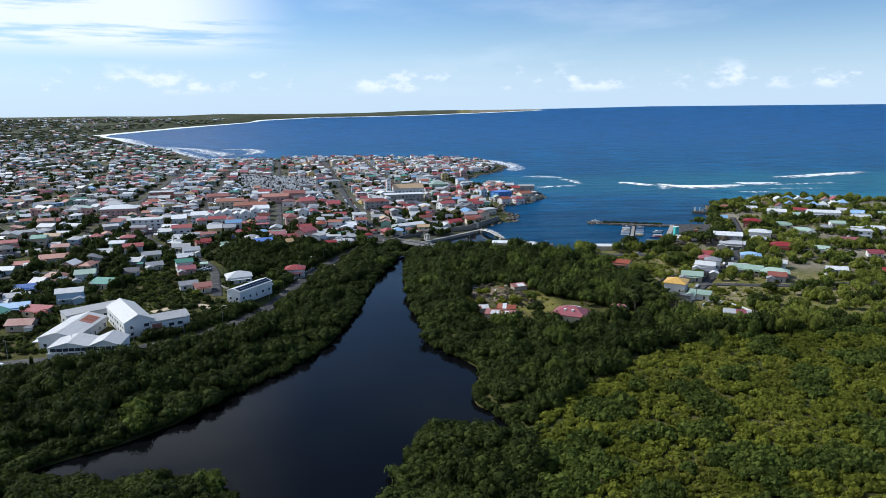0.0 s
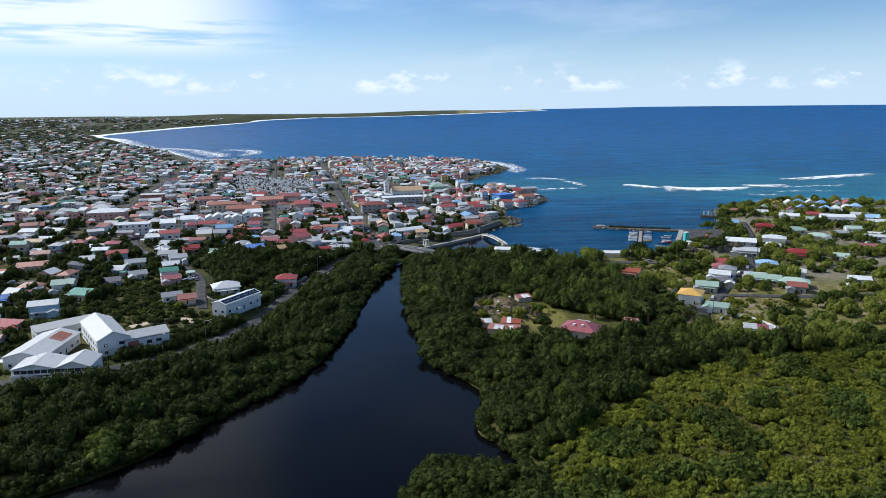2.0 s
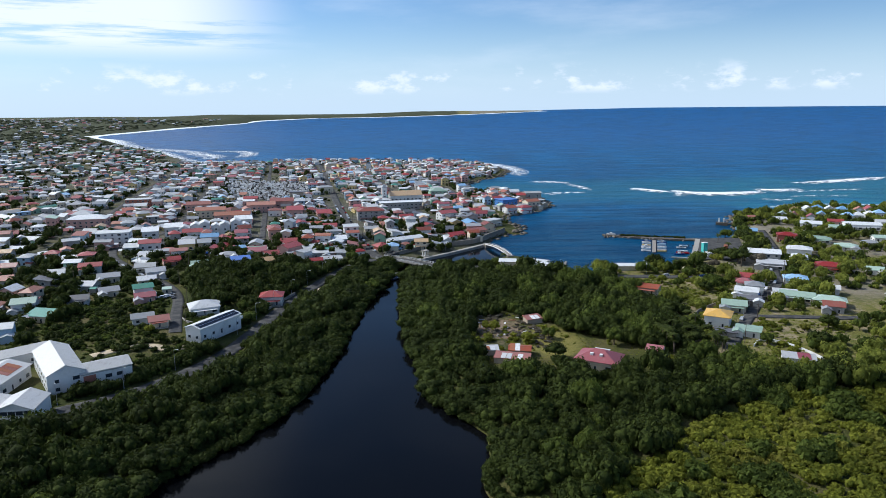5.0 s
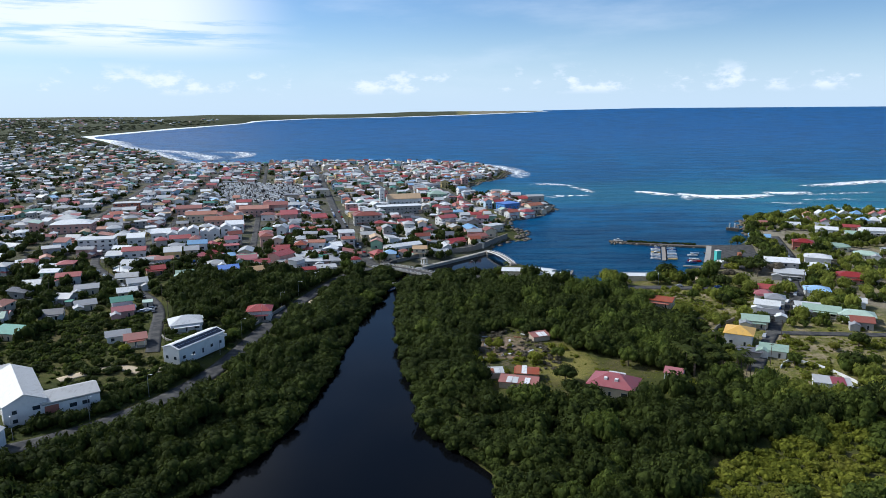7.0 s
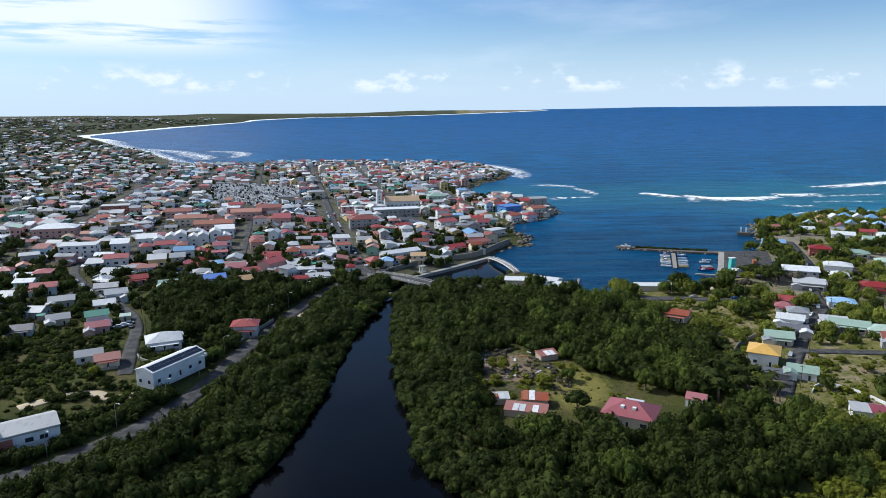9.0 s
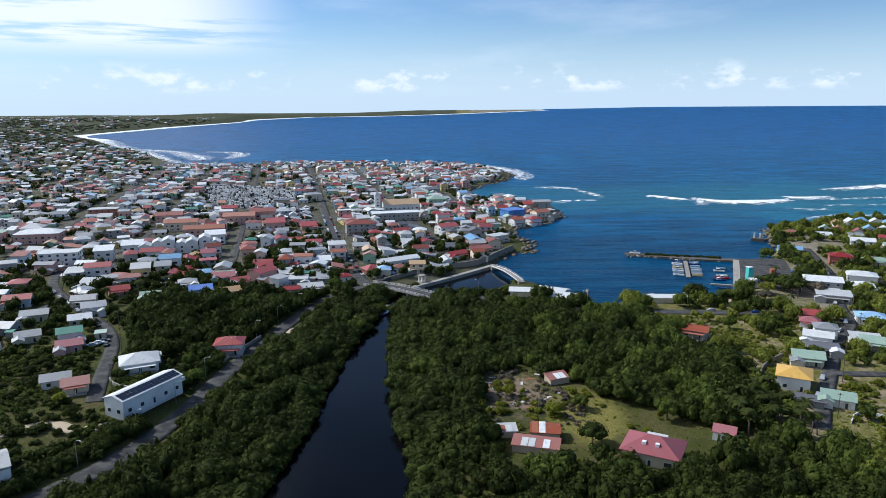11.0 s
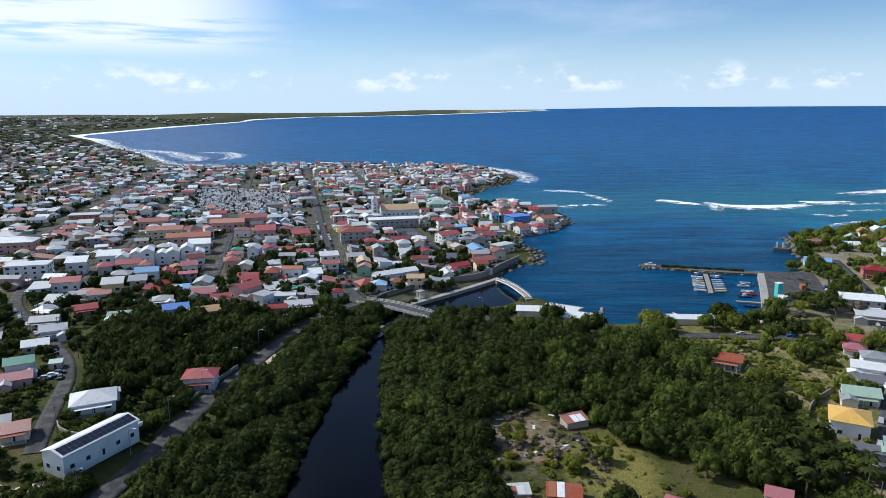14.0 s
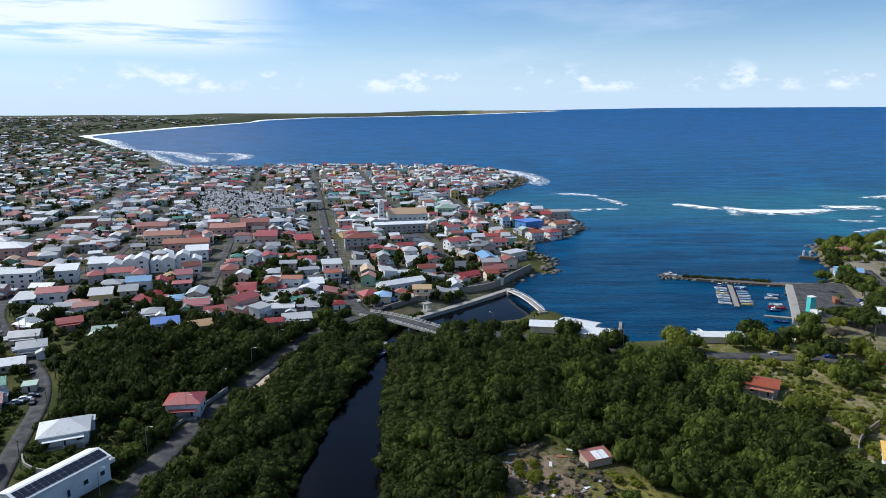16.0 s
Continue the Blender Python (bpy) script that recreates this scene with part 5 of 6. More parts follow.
TREE_LABEL = ["broad dark green garden tree", "wide dense dark tree", "small yellow-green tree", "tall round-crowned green tree", "bare greyish dry-season tree"]


def tree(x, y, k2, scale=1.0, turn=0.0):
    trunk, crown, stem = TREES[k2]
    ob = thing("tree", x, y, gh(x, y), turn, TREE_LABEL[k2] + " on dry grass", "tree", "garden trees")
    ob.scale = (scale, scale, scale)
    put("trunk", trunk, ob)
    put("crown", crown, ob, pose(0, 0, stem - 0.6))
    TAKEN.append((x, y, 1.2))


def palm_parts(h):
    trunk = bm_tube([(0, 0, -0.5), (0.25, 0.1, h * 0.5), (0.6, 0.1, h)], (0.24, 0.16, 0.13), 7)
    me = bpy.data.meshes.new("trunk")
    trunk.to_mesh(me)
    trunk.free()
    me.materials.append(M["bark"])
    vs, fs = [], []
    pr = random.Random(int(h * 10))
    for k2 in range(17):
        a, lift, ln = k2 * 2.4, pr.uniform(-0.1, 0.9), pr.uniform(2.6, 3.5)
        side = Vector((-math.sin(a), math.cos(a), 0))
        n = len(vs)
        for s in range(6):
            t = s / 5
            c = Vector((math.cos(a), math.sin(a), 0)) * ln * t * (1 - 0.12 * t) + Vector((0.6, 0.1, h + lift * ln * t * 0.7 - 1.7 * t * t * (1 + 0.3 * (0.5 - lift))))
            wd = 0.55 * math.sin(math.pi * min(0.97, t * 0.85 + 0.12))
            vs += [c + side * wd - Vector((0, 0, 0.3 * wd)), c, c - side * wd - Vector((0, 0, 0.3 * wd))]
        for s in range(5):
            q = n + s * 3
            fs += [(q, q + 1, q + 4, q + 3), (q + 1, q + 2, q + 5, q + 4)]
    return me, mesh("fronds", vs, fs, M["palm"])


PALMS = [palm_parts(6.5), palm_parts(8.5), palm_parts(5.0)]


def palm(x, y, k2, turn):
    ob = thing("palm_tree", x, y, gh(x, y), turn, "coconut palm with a leaning trunk and feathery crown", "palm tree", "coconut palms")
    put("trunk", PALMS[k2][0], ob)
    put("fronds", PALMS[k2][1], ob)


rng = random.Random(21)
spots = [(47, 355, 0), (46, 330, 1), (54, 306, 0), (70, 304, 3), (82, 316, 3), (38, 384, 1), (24, 366, 2), (37, 350, 2), (96, 318, 0), (74, 346, 3), (160, 340, 1), (165, 362, 2), (178, 366, 1), (205, 372, 0), (190, 362, 3), (140, 345, 0), (152, 402, 0), (133, 440, 3), (146, 432, 1),
         (157, 446, 0), (128, 452, 2), (146, 460, 3), (160, 466, 1), (140, 480, 3), (128, 478, 0), (104, 474, 3), (192, 500, 1), (186, 512, 1), (196, 514, 0), (178, 500, 2), (172, 488, 4), (205, 498, 4), (218, 535, 1), (225, 560, 0), (228, 575, 1), (-92, 374, 0), (-128, 350, 2), (-98, 388, 3), (-122, 396, 1), (-60, 512, 3),
         (200, 508, 1), (190, 506, 0), (206, 516, 1), (212, 526, 3), (198, 520, 2), (168, 506, 0), (158, 484, 3), (150, 486, 0), (134, 488, 1), (232, 590, 1), (226, 604, 0), (238, 600, 3), (246, 628, 1), (256, 650, 0), (262, 660, 1), (108, 346, 1), (88, 352, 1), (46, 318, 1), (80, 300, 1)]
for x, y, k2 in spots:
    tree(x, y, k2, rng.uniform(0.85, 1.2) * (1.35 if y > 480 else 1.0), rng.uniform(0, 360))
for x0, x1, y0, y1, n in ((94, 126, 332, 376, 44), (92, 152, 478, 488, 12), (34, 60, 506, 520, 4), (150, 300, 420, 620, 22), (-200, -110, 370, 520, 10)):
    for _ in range(n):
        x, y = rng.uniform(x0, x1), rng.uniform(y0, y1)
        if free(x, y, 1.0) and shore([x], [y])[0] > 2 and off_road([x], [y], 4)[0]:
            palm(x, y, rng.randrange(3), rng.uniform(0, 360))
for i in range(26):
    x = -470 + i * 21 + rng.uniform(-8, 8)
    s = np.linspace(1300, 1440, 60)
    d = shore(np.full(60, x), s)
    y = float(s[np.argmin(np.abs(d - 12))])
    palm(x, y, 1 + i % 2, rng.uniform(0, 360))

# columnar trees and lamps along the river road
CYP = big_mesh("crown", NEAR_T[5][0] * (0.75, 0.75, 5.2), NEAR_T[5][1], M["mangrove"])
STEM = tree_parts(0.3, 1.0, 0.8, NEAR_T[0], M["tree"])[0]
road_line = resample(RIVER_ROAD, 1.0)
seg = np.r_[0, np.cumsum(np.hypot(*np.diff(road_line, axis=0).T))]


def beside(s, off):
    p = np.array([np.interp(s, seg, road_line[:, 0]), np.interp(s, seg, road_line[:, 1])])
    q = np.array([np.interp(s + 1, seg, road_line[:, 0]), np.interp(s + 1, seg, road_line[:, 1])])
    t = (q - p) / np.hypot(*(q - p))
    return p + off * np.array([-t[1], t[0]]), math.degrees(math.atan2(t[1], t[0]))


for i in range(16):
    (x, y), a = beside(235 + i * 13.0 + (i % 3) * 2, -6.2)
    ob = thing("columnar_tree", x, y, gh(x, y), a, "slim dark columnar tree beside the road", "tree", "roadside columnar trees")
    put("crown", CYP, ob, pose(0, 0, 0.4))
    put("trunk", STEM, ob)
POLE = bm_tube([(0, 0, -0.5), (0, 0, 4), (0, 0, 8)], (0.12, 0.09, 0.06), 6)
pole_me = bpy.data.meshes.new("pole")
POLE.to_mesh(pole_me)
POLE.free()
pole_me.materials.append(M["metal"])
arm_bm = bm_tube([(0, 0, 7.9), (0.7, 0, 8.35), (1.7, 0, 8.45)], (0.05, 0.05, 0.04), 6)
arm_me = bpy.data.meshes.new("arm")
arm_bm.to_mesh(arm_me)
arm_bm.free()
arm_me.materials.append(M["metal"])
head_bm = bm_boxes((1.6, 2.4, -0.16, 0.16, 8.36, 8.54), bevel=0.05)
head_me = bpy.data.meshes.new("lamp_head")
head_bm.to_mesh(head_me)
head_bm.free()
head_me.materials.append(M["frame"])


def lamp(x, y, turn):
    ob = thing("street_lamp", x, y, gh(x, y), turn, "tall grey street lamp with a single arm", "street lamp", "street lamps")
    put("pole", pole_me, ob)
    put("arm", arm_me, ob)
    put("lamp_head", head_me, ob)


for i in range(14):
    (x, y), a = beside(205 + i * 24, 5.4)
    lamp(x, y, a - 90)
for x, y in ((-60, 548), (-77, 612), (-97, 700), (20, 502), (75, 478), (125, 473), (190, 455), (208, 470), (236, 520)):
    lamp(x, y, (x * 7) % 360)


# ---------------------------------------------------------------- cars
def shell(profile, half, inset):
    """A body drawn out of a side profile, its upper points drawn in."""
    bm, n = bmesh.new(), len(profile)
    a = [bm.verts.new((x, -(half - inset * max(0, z - 0.8)), z)) for x, z in profile]
    b = [bm.verts.new((x, half - inset * max(0, z - 0.8), z)) for x, z in profile]
    bm.faces.new(a)
    bm.faces.new(b[::-1])
    for i in range(n):
        bm.faces.new((a[i], b[i], b[(i + 1) % n], a[(i + 1) % n]))
    bmesh.ops.recalc_face_normals(bm, faces=bm.faces[:])
    return bm


def to_me(bm, name, mat):
    me = bpy.data.meshes.new(name)
    bm.to_mesh(me)
    bm.free()
    me.materials.append(mat)
    return me


BODIES = {c: to_me(shell([(-2.05, 0.3), (2.05, 0.3), (2.1, 0.65), (1.95, 0.88), (1.05, 0.98), (0.35, 1.44), (-1.25, 1.46), (-1.95, 1.0), (-2.1, 0.7)], 0.86, 0.28), "body", M["car_" + c]) for c in CARS}
CABIN = to_me(shell([(0.98, 1.0), (0.33, 1.40), (-1.2, 1.42), (-1.75, 1.05)], 0.875, 0.27), "side_glass", M["glass"])
wheel_bm = bm_tube([(0, -0.1, 0), (0, 0.1, 0)], (0.31, 0.31), 10)
WHEEL = to_me(wheel_bm, "wheel", M["tyre"])


def car(x, y, turn, c, where):
    ob = thing("car", x, y, gh(x, y) + 0.2, turn, f"{c} hatchback parked {where}", "car", "parked cars")
    put("body", BODIES[c], ob)
    put("side_glass", CABIN, ob)
    for u in (-1.3, 1.35):
        for s in (-0.78, 0.78):
            put("wheel", WHEEL, ob, pose(u, s, 0.31))


rng = random.Random(5)
tones = ["white"] * 5 + ["silver"] * 4 + ["black"] * 3 + ["red", "blue"]
for line, off, start, stop, gap in ((MAIN_STREET, 3.2, 20, 270, 9), (MAIN_STREET, -3.2, 30, 270, 10), (HILL_ROAD, 2.3, 60, 230, 16), (HILL_STREET, 2.2, 30, 240, 17), (HARBOUR_ROAD, 2.6, 60, 190, 22), (CROSS_ROAD, 2.2, 60, 220, 19)):
    p = resample(line, 1.0)
    for s in np.arange(start, min(stop, len(p) - 2), gap):
        i = int(s + rng.uniform(-2, 2))
        if rng.random() < 0.72:
            t = p[i + 1] - p[i]
            t /= np.hypot(*t)
            q = p[i] + off * np.array([-t[1], t[0]])
            car(q[0], q[1], math.degrees(math.atan2(t[1], t[0])) + (180 if off > 0 else 0), rng.choice(tones), "along the street")
for x0, y0, dx_, dy_, n, a in ((-168, 520, 2.7, 0.6, 7, 100), (-160, 509, 2.7, 0.6, 5, 100), (-146, 404, 1.2, 2.6, 4, 20), (-143, 521, 2.7, 0.5, 8, 100), (215, 540, 0.8, 2.8, 4, 15), (186, 572, 2.8, -0.7, 4, 75), (-30, 556, 2.8, 1.2, 3, 120)):
    for i in range(n):
        car(x0 + dx_ * i, y0 + dy_ * i, a + rng.uniform(-4, 4), rng.choice(tones), "in an open yard")
car(-135, 368, 70, "silver", "beside a red-roofed cottage")
(x, y), a = beside(252, -2.0)
car(x, y, a, "white", "on the river road")


# ---------------------------------------------------------------- river and harbour works
def walled(name, line, width, z0, z1, mat, label, category, gap=3.0, lift=None):
    """A wall or walkway of even thickness along a line."""
    p = resample(line, gap)
    t = np.gradient(p, axis=0)
    t /= np.hypot(*t.T)[:, None]
    nrm = np.stack([-t[:, 1], t[:, 0]], 1) * width / 2
    n, vs, fs = len(p), [], []
    for i in range(n):
        up = lift(i / (n - 1)) if lift else 0
        for s in (-1, 1):
            for z in (z0, z1):
                vs.append((p[i, 0] + s * nrm[i, 0], p[i, 1] + s * nrm[i, 1], z + up))
    for i in range(n - 1):
        a, b = i * 4, i * 4 + 4
        fs += [(a + 1, b + 1, b + 3, a + 3), (a, a + 2, b + 2, b), (a, b, b + 1, a + 1), (a + 2, a + 3, b + 3, b + 2)]
    fs += [(0, 1, 3, 2), (n * 4 - 4, n * 4 - 2, n * 4 - 1, n * 4 - 3)]
    ob = put(name, mesh(name, vs, fs, mat))
    return tagged(ob, label, category, kind="structure")


def child_walled(name, line, width, z0, z1, mat, parent, gap=3.0, lift=None, label=""):
    ob = walled(name, line, width, z0, z1, mat, label or "x", "x", gap, lift)
    for key in ("label", "category", "kind"):
        if key in ob:
            del ob[key]
    if label:
        ob["label"] = label
    ob.parent = parent
    return ob


# road bridge
bridge = thing("road_bridge", 0, 0, 0, 0, "low concrete road bridge with white railings across the river", "bridge")
B0, B1 = np.array([-43.0, 527.0]), np.array([-4.0, 498.0])
bt = (B1 - B0) / np.hypot(*(B1 - B0))
bn = np.array([-bt[1], bt[0]])
hump = lambda s: 1.0 * math.sin(math.pi * s)
child_walled("deck", [tuple(B0), tuple((B0 + B1) / 2), tuple(B1)], 9.0, 2.2, 3.0, M["concrete"], bridge, 2.5, hump)
child_walled("roadway", [tuple(B0), tuple((B0 + B1) / 2), tuple(B1)], 6.8, 2.9, 3.03, M["asphalt"], bridge, 2.5, hump)
for s in (-4.3, 4.3):
    for zz in (3.45, 3.95):
        child_walled("rail", [tuple(B0 + bn * s), tuple((B0 + B1) / 2 + bn * s), tuple(B1 + bn * s)], 0.12, zz, zz + 0.12, M["frame"], bridge, 2.5, hump)
    for i in range(19):
        t = i / 18
        q = B0 + (B1 - B0) * t + bn * s
        part("post", bm_boxes((q[0] - 0.09, q[0] + 0.09, q[1] - 0.09, q[1] + 0.09, 3.0 + hump(t), 4.1 + hump(t))), M["frame"], bridge)
for t in (0.33, 0.66):
    q = B0 + (B1 - B0) * t
    part("pier", bm_boxes((-0.5, 0.5, -3.8, 3.8, -2.5, 2.6)), M["concrete"], bridge).matrix_basis = pose(q[0], q[1], 0, 0, 0, math.degrees(math.atan2(bt[1], bt[0])))
# arched footbridge
arch = thing("footbridge", 0, 0, 0, 0, "white arched footbridge over the harbour mouth", "bridge")
A0, A1 = np.array([34.0, 573.0]), np.array([47.0, 533.5])
at_ = (A1 - A0) / np.hypot(*(A1 - A0))
an = np.array([-at_[1], at_[0]])
bow = lambda s: 1.3 * math.sin(math.pi * s)
mid = tuple((A0 + A1) / 2)
child_walled("deck", [tuple(A0), mid, tuple(A1)], 2.8, 2.1, 2.35, M["plank"], arch, 1.5, bow, "weathered plank deck")
for s in (-1.6, 1.6):
    child_walled("arch_beam", [tuple(A0 + an * s), tuple((A0 + A1) / 2 + an * s), tuple(A1 + an * s)], 0.22, 1.95, 2.6, M["wall_white"], arch, 1.5, bow, "white curved side beam")
    child_walled("rail", [tuple(A0 + an * s), tuple((A0 + A1) / 2 + an * s), tuple(A1 + an * s)], 0.1, 3.3, 3.4, M["frame"], arch, 1.5, bow)
    for i in range(15):
        t = i / 14
        q = A0 + (A1 - A0) * t + an * s
        part("post", bm_boxes((q[0] - 0.05, q[0] + 0.05, q[1] - 0.05, q[1] + 0.05, 2.8 + bow(t), 3.35 + bow(t))), M["frame"], arch)
for q in (A0, A1):
    part("abutment", bm_boxes((-2.2, 2.2, -1.8, 1.8, -2, 2.1)), M["stone"], arch).matrix_basis = pose(q[0], q[1], 0, 0, 0, 20)
# promenade, retaining wall and pavilion on the basin
walled("promenade", [(-30, 512), (-16, 526), (1, 543), (24, 568), (35, 581)], 4.0, -1, 1.5, M["concrete"], "pale concrete promenade along the basin", "promenade")
walled("quay_wall", [(-28, 510), (-14.5, 524.5), (2.5, 541.5), (25.5, 566.5), (36.5, 580)], 0.5, -1, 1.9, M["concrete"], "low pale quay wall", "wall")
walled("retaining_wall", [(-34, 533), (-27, 541), (-11, 560), (4, 569), (20, 577), (30, 589), (38, 606), (52, 629)], 0.8, 0, 5.0, M["stone"], "grey curved stone retaining wall", "wall")
walled("ramp", [(-38, 531), (-28, 545), (-12, 564), (4, 573), (20, 582), (29, 596), (37, 612)], 6.0, 1, 4.2, M["asphalt"], "asphalt lane behind the retaining wall", "lane")
pav = thing("pavilion", -12, 537, 1.4, 40, "small white open pavilion on the promenade", "pavilion")
for sx in (-1.3, 1.3):
    for sy in (-1.3, 1.3):
        part("pillar", bm_boxes((sx - 0.25, sx + 0.25, sy - 0.25, sy + 0.25, -0.5, 3.6)), M["wall_white"], pav)
part("roof", bm_boxes((-2.0, 2.0, -2.0, 2.0, 3.6, 4.2), bevel=0.12), M["concrete"], pav)
part("base", bm_boxes((-2.2, 2.2, -2.2, 2.2, -1.4, 0.25)), M["concrete"], pav)
walled("slipway", [(-38, 470), (-33, 480), (-30, 490)], 4.0, -1, 1.0, M["concrete"], "small concrete landing on the river", "landing")
walled("beach", [(106, 494), (122, 499), (138, 497), (153, 492), (160, 500)], 8.0, -1, 1.15, M["sand"], "narrow sandy beach beside the harbour", "beach")
# quay apron of the fishing harbour
apron = mesh("quay", [(168, 514, -2), (197, 586, -2), (230, 588, -2), (214, 541, -2), (196, 510, -2), (168, 514, 2.9), (197, 586, 2.9), (230, 588, 2.9), (214, 541, 2.9), (196, 510, 2.9)],
             [(9, 8, 7, 6, 5), (0, 1, 6, 5), (1, 2, 7, 6), (2, 3, 8, 7), (3, 4, 9, 8), (4, 0, 5, 9)], M["asphalt"])
tagged(put("quay", apron), "grey asphalt quay of the fishing harbour", "quay", kind="structure")
walled("quay_edge", [(168.5, 516), (183, 550), (196.5, 584)], 3.6, -2, 2.95, M["concrete"], "pale concrete edge of the quay", "quay")
teal = thing("ice_tower", 181, 529, 2.9, 15, "tall turquoise tower block on the quay", "tower")
part("body", bm_boxes((-1.6, 1.6, -1.4, 1.4, 0, 8.0), bevel=0.06), M["wall_teal"], teal)
part("cap", bm_boxes((-1.75, 1.75, -1.55, 1.55, 8.0, 8.25)), M["wall_white"], teal)
part("shed", bm_boxes((-1.5, 1.5, -6.5, -1.5, 0, 2.2)), M["wall_white"], teal, "low white shed at its foot")
box = thing("container", 203, 546, 2.9, 75, "rust-orange shipping container on the quay", "container")
part("body", bm_boxes((-3, 3, -1.2, 1.2, 0.1, 2.6), bevel=0.05), M["rust"], box)
part("door", bm_boxes((3.0, 3.06, -1.1, 1.1, 0.2, 2.5)), M["roof_orange"], box)
walled("garden_wall", [(133, 342), (139, 350), (147, 347), (152, 336), (154, 326)], 0.3, 1.5, 3.7, M["wall_white"], "curved white garden wall", "wall")
walled("garden_wall", [(116, 370), (121, 382), (128, 393), (140, 403)], 0.4, 1.5, 4.6, M["stone"], "dark stone garden wall", "wall")
walled("garden_wall", [(-97, 366), (-108, 362), (-118, 366), (-122, 372)], 0.4, 5.0, 8.6, M["concrete"], "grey retaining wall behind the long building", "wall")
walled("roadside_wall", [(-88.5, 396), (-85, 412), (-81, 428)], 0.3, 2.5, 5.4, M["concrete"], "pale roadside wall below the red-roofed villa", "wall")
# pontoon and small docks
dock = thing("pontoon", 0, 0, 0, 0, "long grey floating pontoon with boats on both sides", "pontoon")
child_walled("deck", [(165.5, 592), (159, 570), (152, 547)], 2.6, 0.15, 0.7, M["plank"], dock, 3)
for i in range(9):
    t = i / 8
    part("pile", bm_tube([(165.5 - 13.5 * t + 1.5, 592 - 45 * t, -2), (165.5 - 13.5 * t + 1.5, 592 - 45 * t, 1.6)], (0.14, 0.14), 6), M["tyre"], dock)
jet = thing("jetty", 0, 0, 0, 0, "short concrete jetty at the quay", "jetty")
child_walled("deck", [(159, 530), (167, 527.5), (174, 525)], 1.8, 0.1, 0.9, M["concrete"], jet, 3)
jet2 = thing("jetty", 0, 0, 0, 0, "narrow wooden jetty off the market beach", "jetty")
child_walled("deck", [(76, 492), (80, 505), (84, 520)], 1.4, 0.5, 0.75, M["plank"], jet2, 3)
for i in range(5):
    part("pile", bm_tube([(76.5 + 1.8 * i, 494 + 6 * i, -2), (76.5 + 1.8 * i, 494 + 6 * i, 1.2)], (0.12, 0.12), 6), M["bark"], jet2)


def hull_mesh(length, beam, mat):
    """An open boat: pointed bow, flat stern, hollow inside."""
    bm, rows = bmesh.new(), []
    for i in range(9):
        t = i / 8
        wdt = beam / 2 * (1 - max(0, (t - 0.45) / 0.55) ** 2.2) * (0.86 + 0.14 * min(1, t * 3))
        sheer = 0.75 + 0.45 * t ** 2.5
        x = -length / 2 + length * t
        rows.append([bm.verts.new(p) for p in ((x, -wdt, sheer), (x, -wdt * 0.75, 0.05), (x, 0, -0.2 + 0.4 * t ** 4), (x, wdt * 0.75, 0.05), (x, wdt, sheer), (x, wdt * 0.86, sheer), (x, wdt * 0.7, 0.3), (x, -wdt * 0.7, 0.3), (x, -wdt * 0.86, sheer))])
    for a, b in zip(rows, rows[1:]):
        for j in range(9):
            bm.faces.new((a[j], b[j], b[(j + 1) % 9], a[(j + 1) % 9]))
    bm.faces.new(rows[0])
    bmesh.ops.recalc_face_normals(bm, faces=bm.faces[:])
    return to_me(bm, "hull", mat)


HULLS = [(hull_mesh(7, 2.4, M["wall_white"]), "white"), (hull_mesh(6.2, 2.2, M["wall_pale_blue"]), "pale blue"), (hull_mesh(7.5, 2.5, M["car_blue"]), "dark blue"), (hull_mesh(9.0, 3.0, M["car_red"]), "red"), (hull_mesh(6.5, 2.2, M["wall_yellow"]), "yellow")]
BENCH = to_me(bm_boxes((-1.6, -1.2, -0.9, 0.9, 0.45, 0.6), (0.4, 0.8, -0.9, 0.9, 0.45, 0.6)), "bench", M["plank"])
MOTOR = to_me(bm_boxes((-3.75, -3.35, -0.25, 0.25, 0.1, 1.25), bevel=0.08), "motor", M["tyre"])
CABN = to_me(bm_boxes((-0.6, 1.3, -0.75, 0.75, 0.4, 1.9), bevel=0.12), "cabin", M["wall_white"])
CABW = to_me(bm_boxes((-0.4, 1.32, -0.77, 0.77, 1.2, 1.65)), "cabin_window", M["glass"])


def boat(x, y, turn, k2, cabin, z=0.1):
    me, tone = HULLS[k2]
    ob = thing("fishing_boat", x, y, z, turn, f"small {tone} open fishing boat{' with a cabin' if cabin else ''} in the harbour", "boat", "boats in the harbour")
    put("hull", me, ob)
    put("bench", BENCH, ob)
    put("motor", MOTOR, ob)
    if cabin:
        c2 = put("cabin", CABN, ob)
        put("cabin_window", CABW, c2)


rng = random.Random(3)
for i in range(8):
    for side in (-1, 1):
        t = 0.08 + i * 0.115
        x, y = 165.5 - 13.5 * t, 592 - 45 * t
        boat(x + side * 5.4, y - side * 1.4, -16 + (0 if side > 0 else 180) + rng.uniform(-7, 7), rng.choice((0, 0, 0, 1, 2, 4)), rng.random() < 0.3)
for x, y, a, k2, c in ((177, 563, 170, 0, True), (172, 545, 165, 3, True), (174, 551, 170, 0, False), (168, 540, 178, 2, True), (163, 521, 172, 2, False), (181, 570, 165, 1, False), (136, 500, 60, 0, False), (130, 502, 80, 1, False), (143, 499, 70, 2, False), (2, 548, 40, 0, False), (-29, 476, 60, 2, False), (-26, 480, 30, 1, False), (118, 505, 95, 0, False)):
    boat(x, y, a, k2, c)
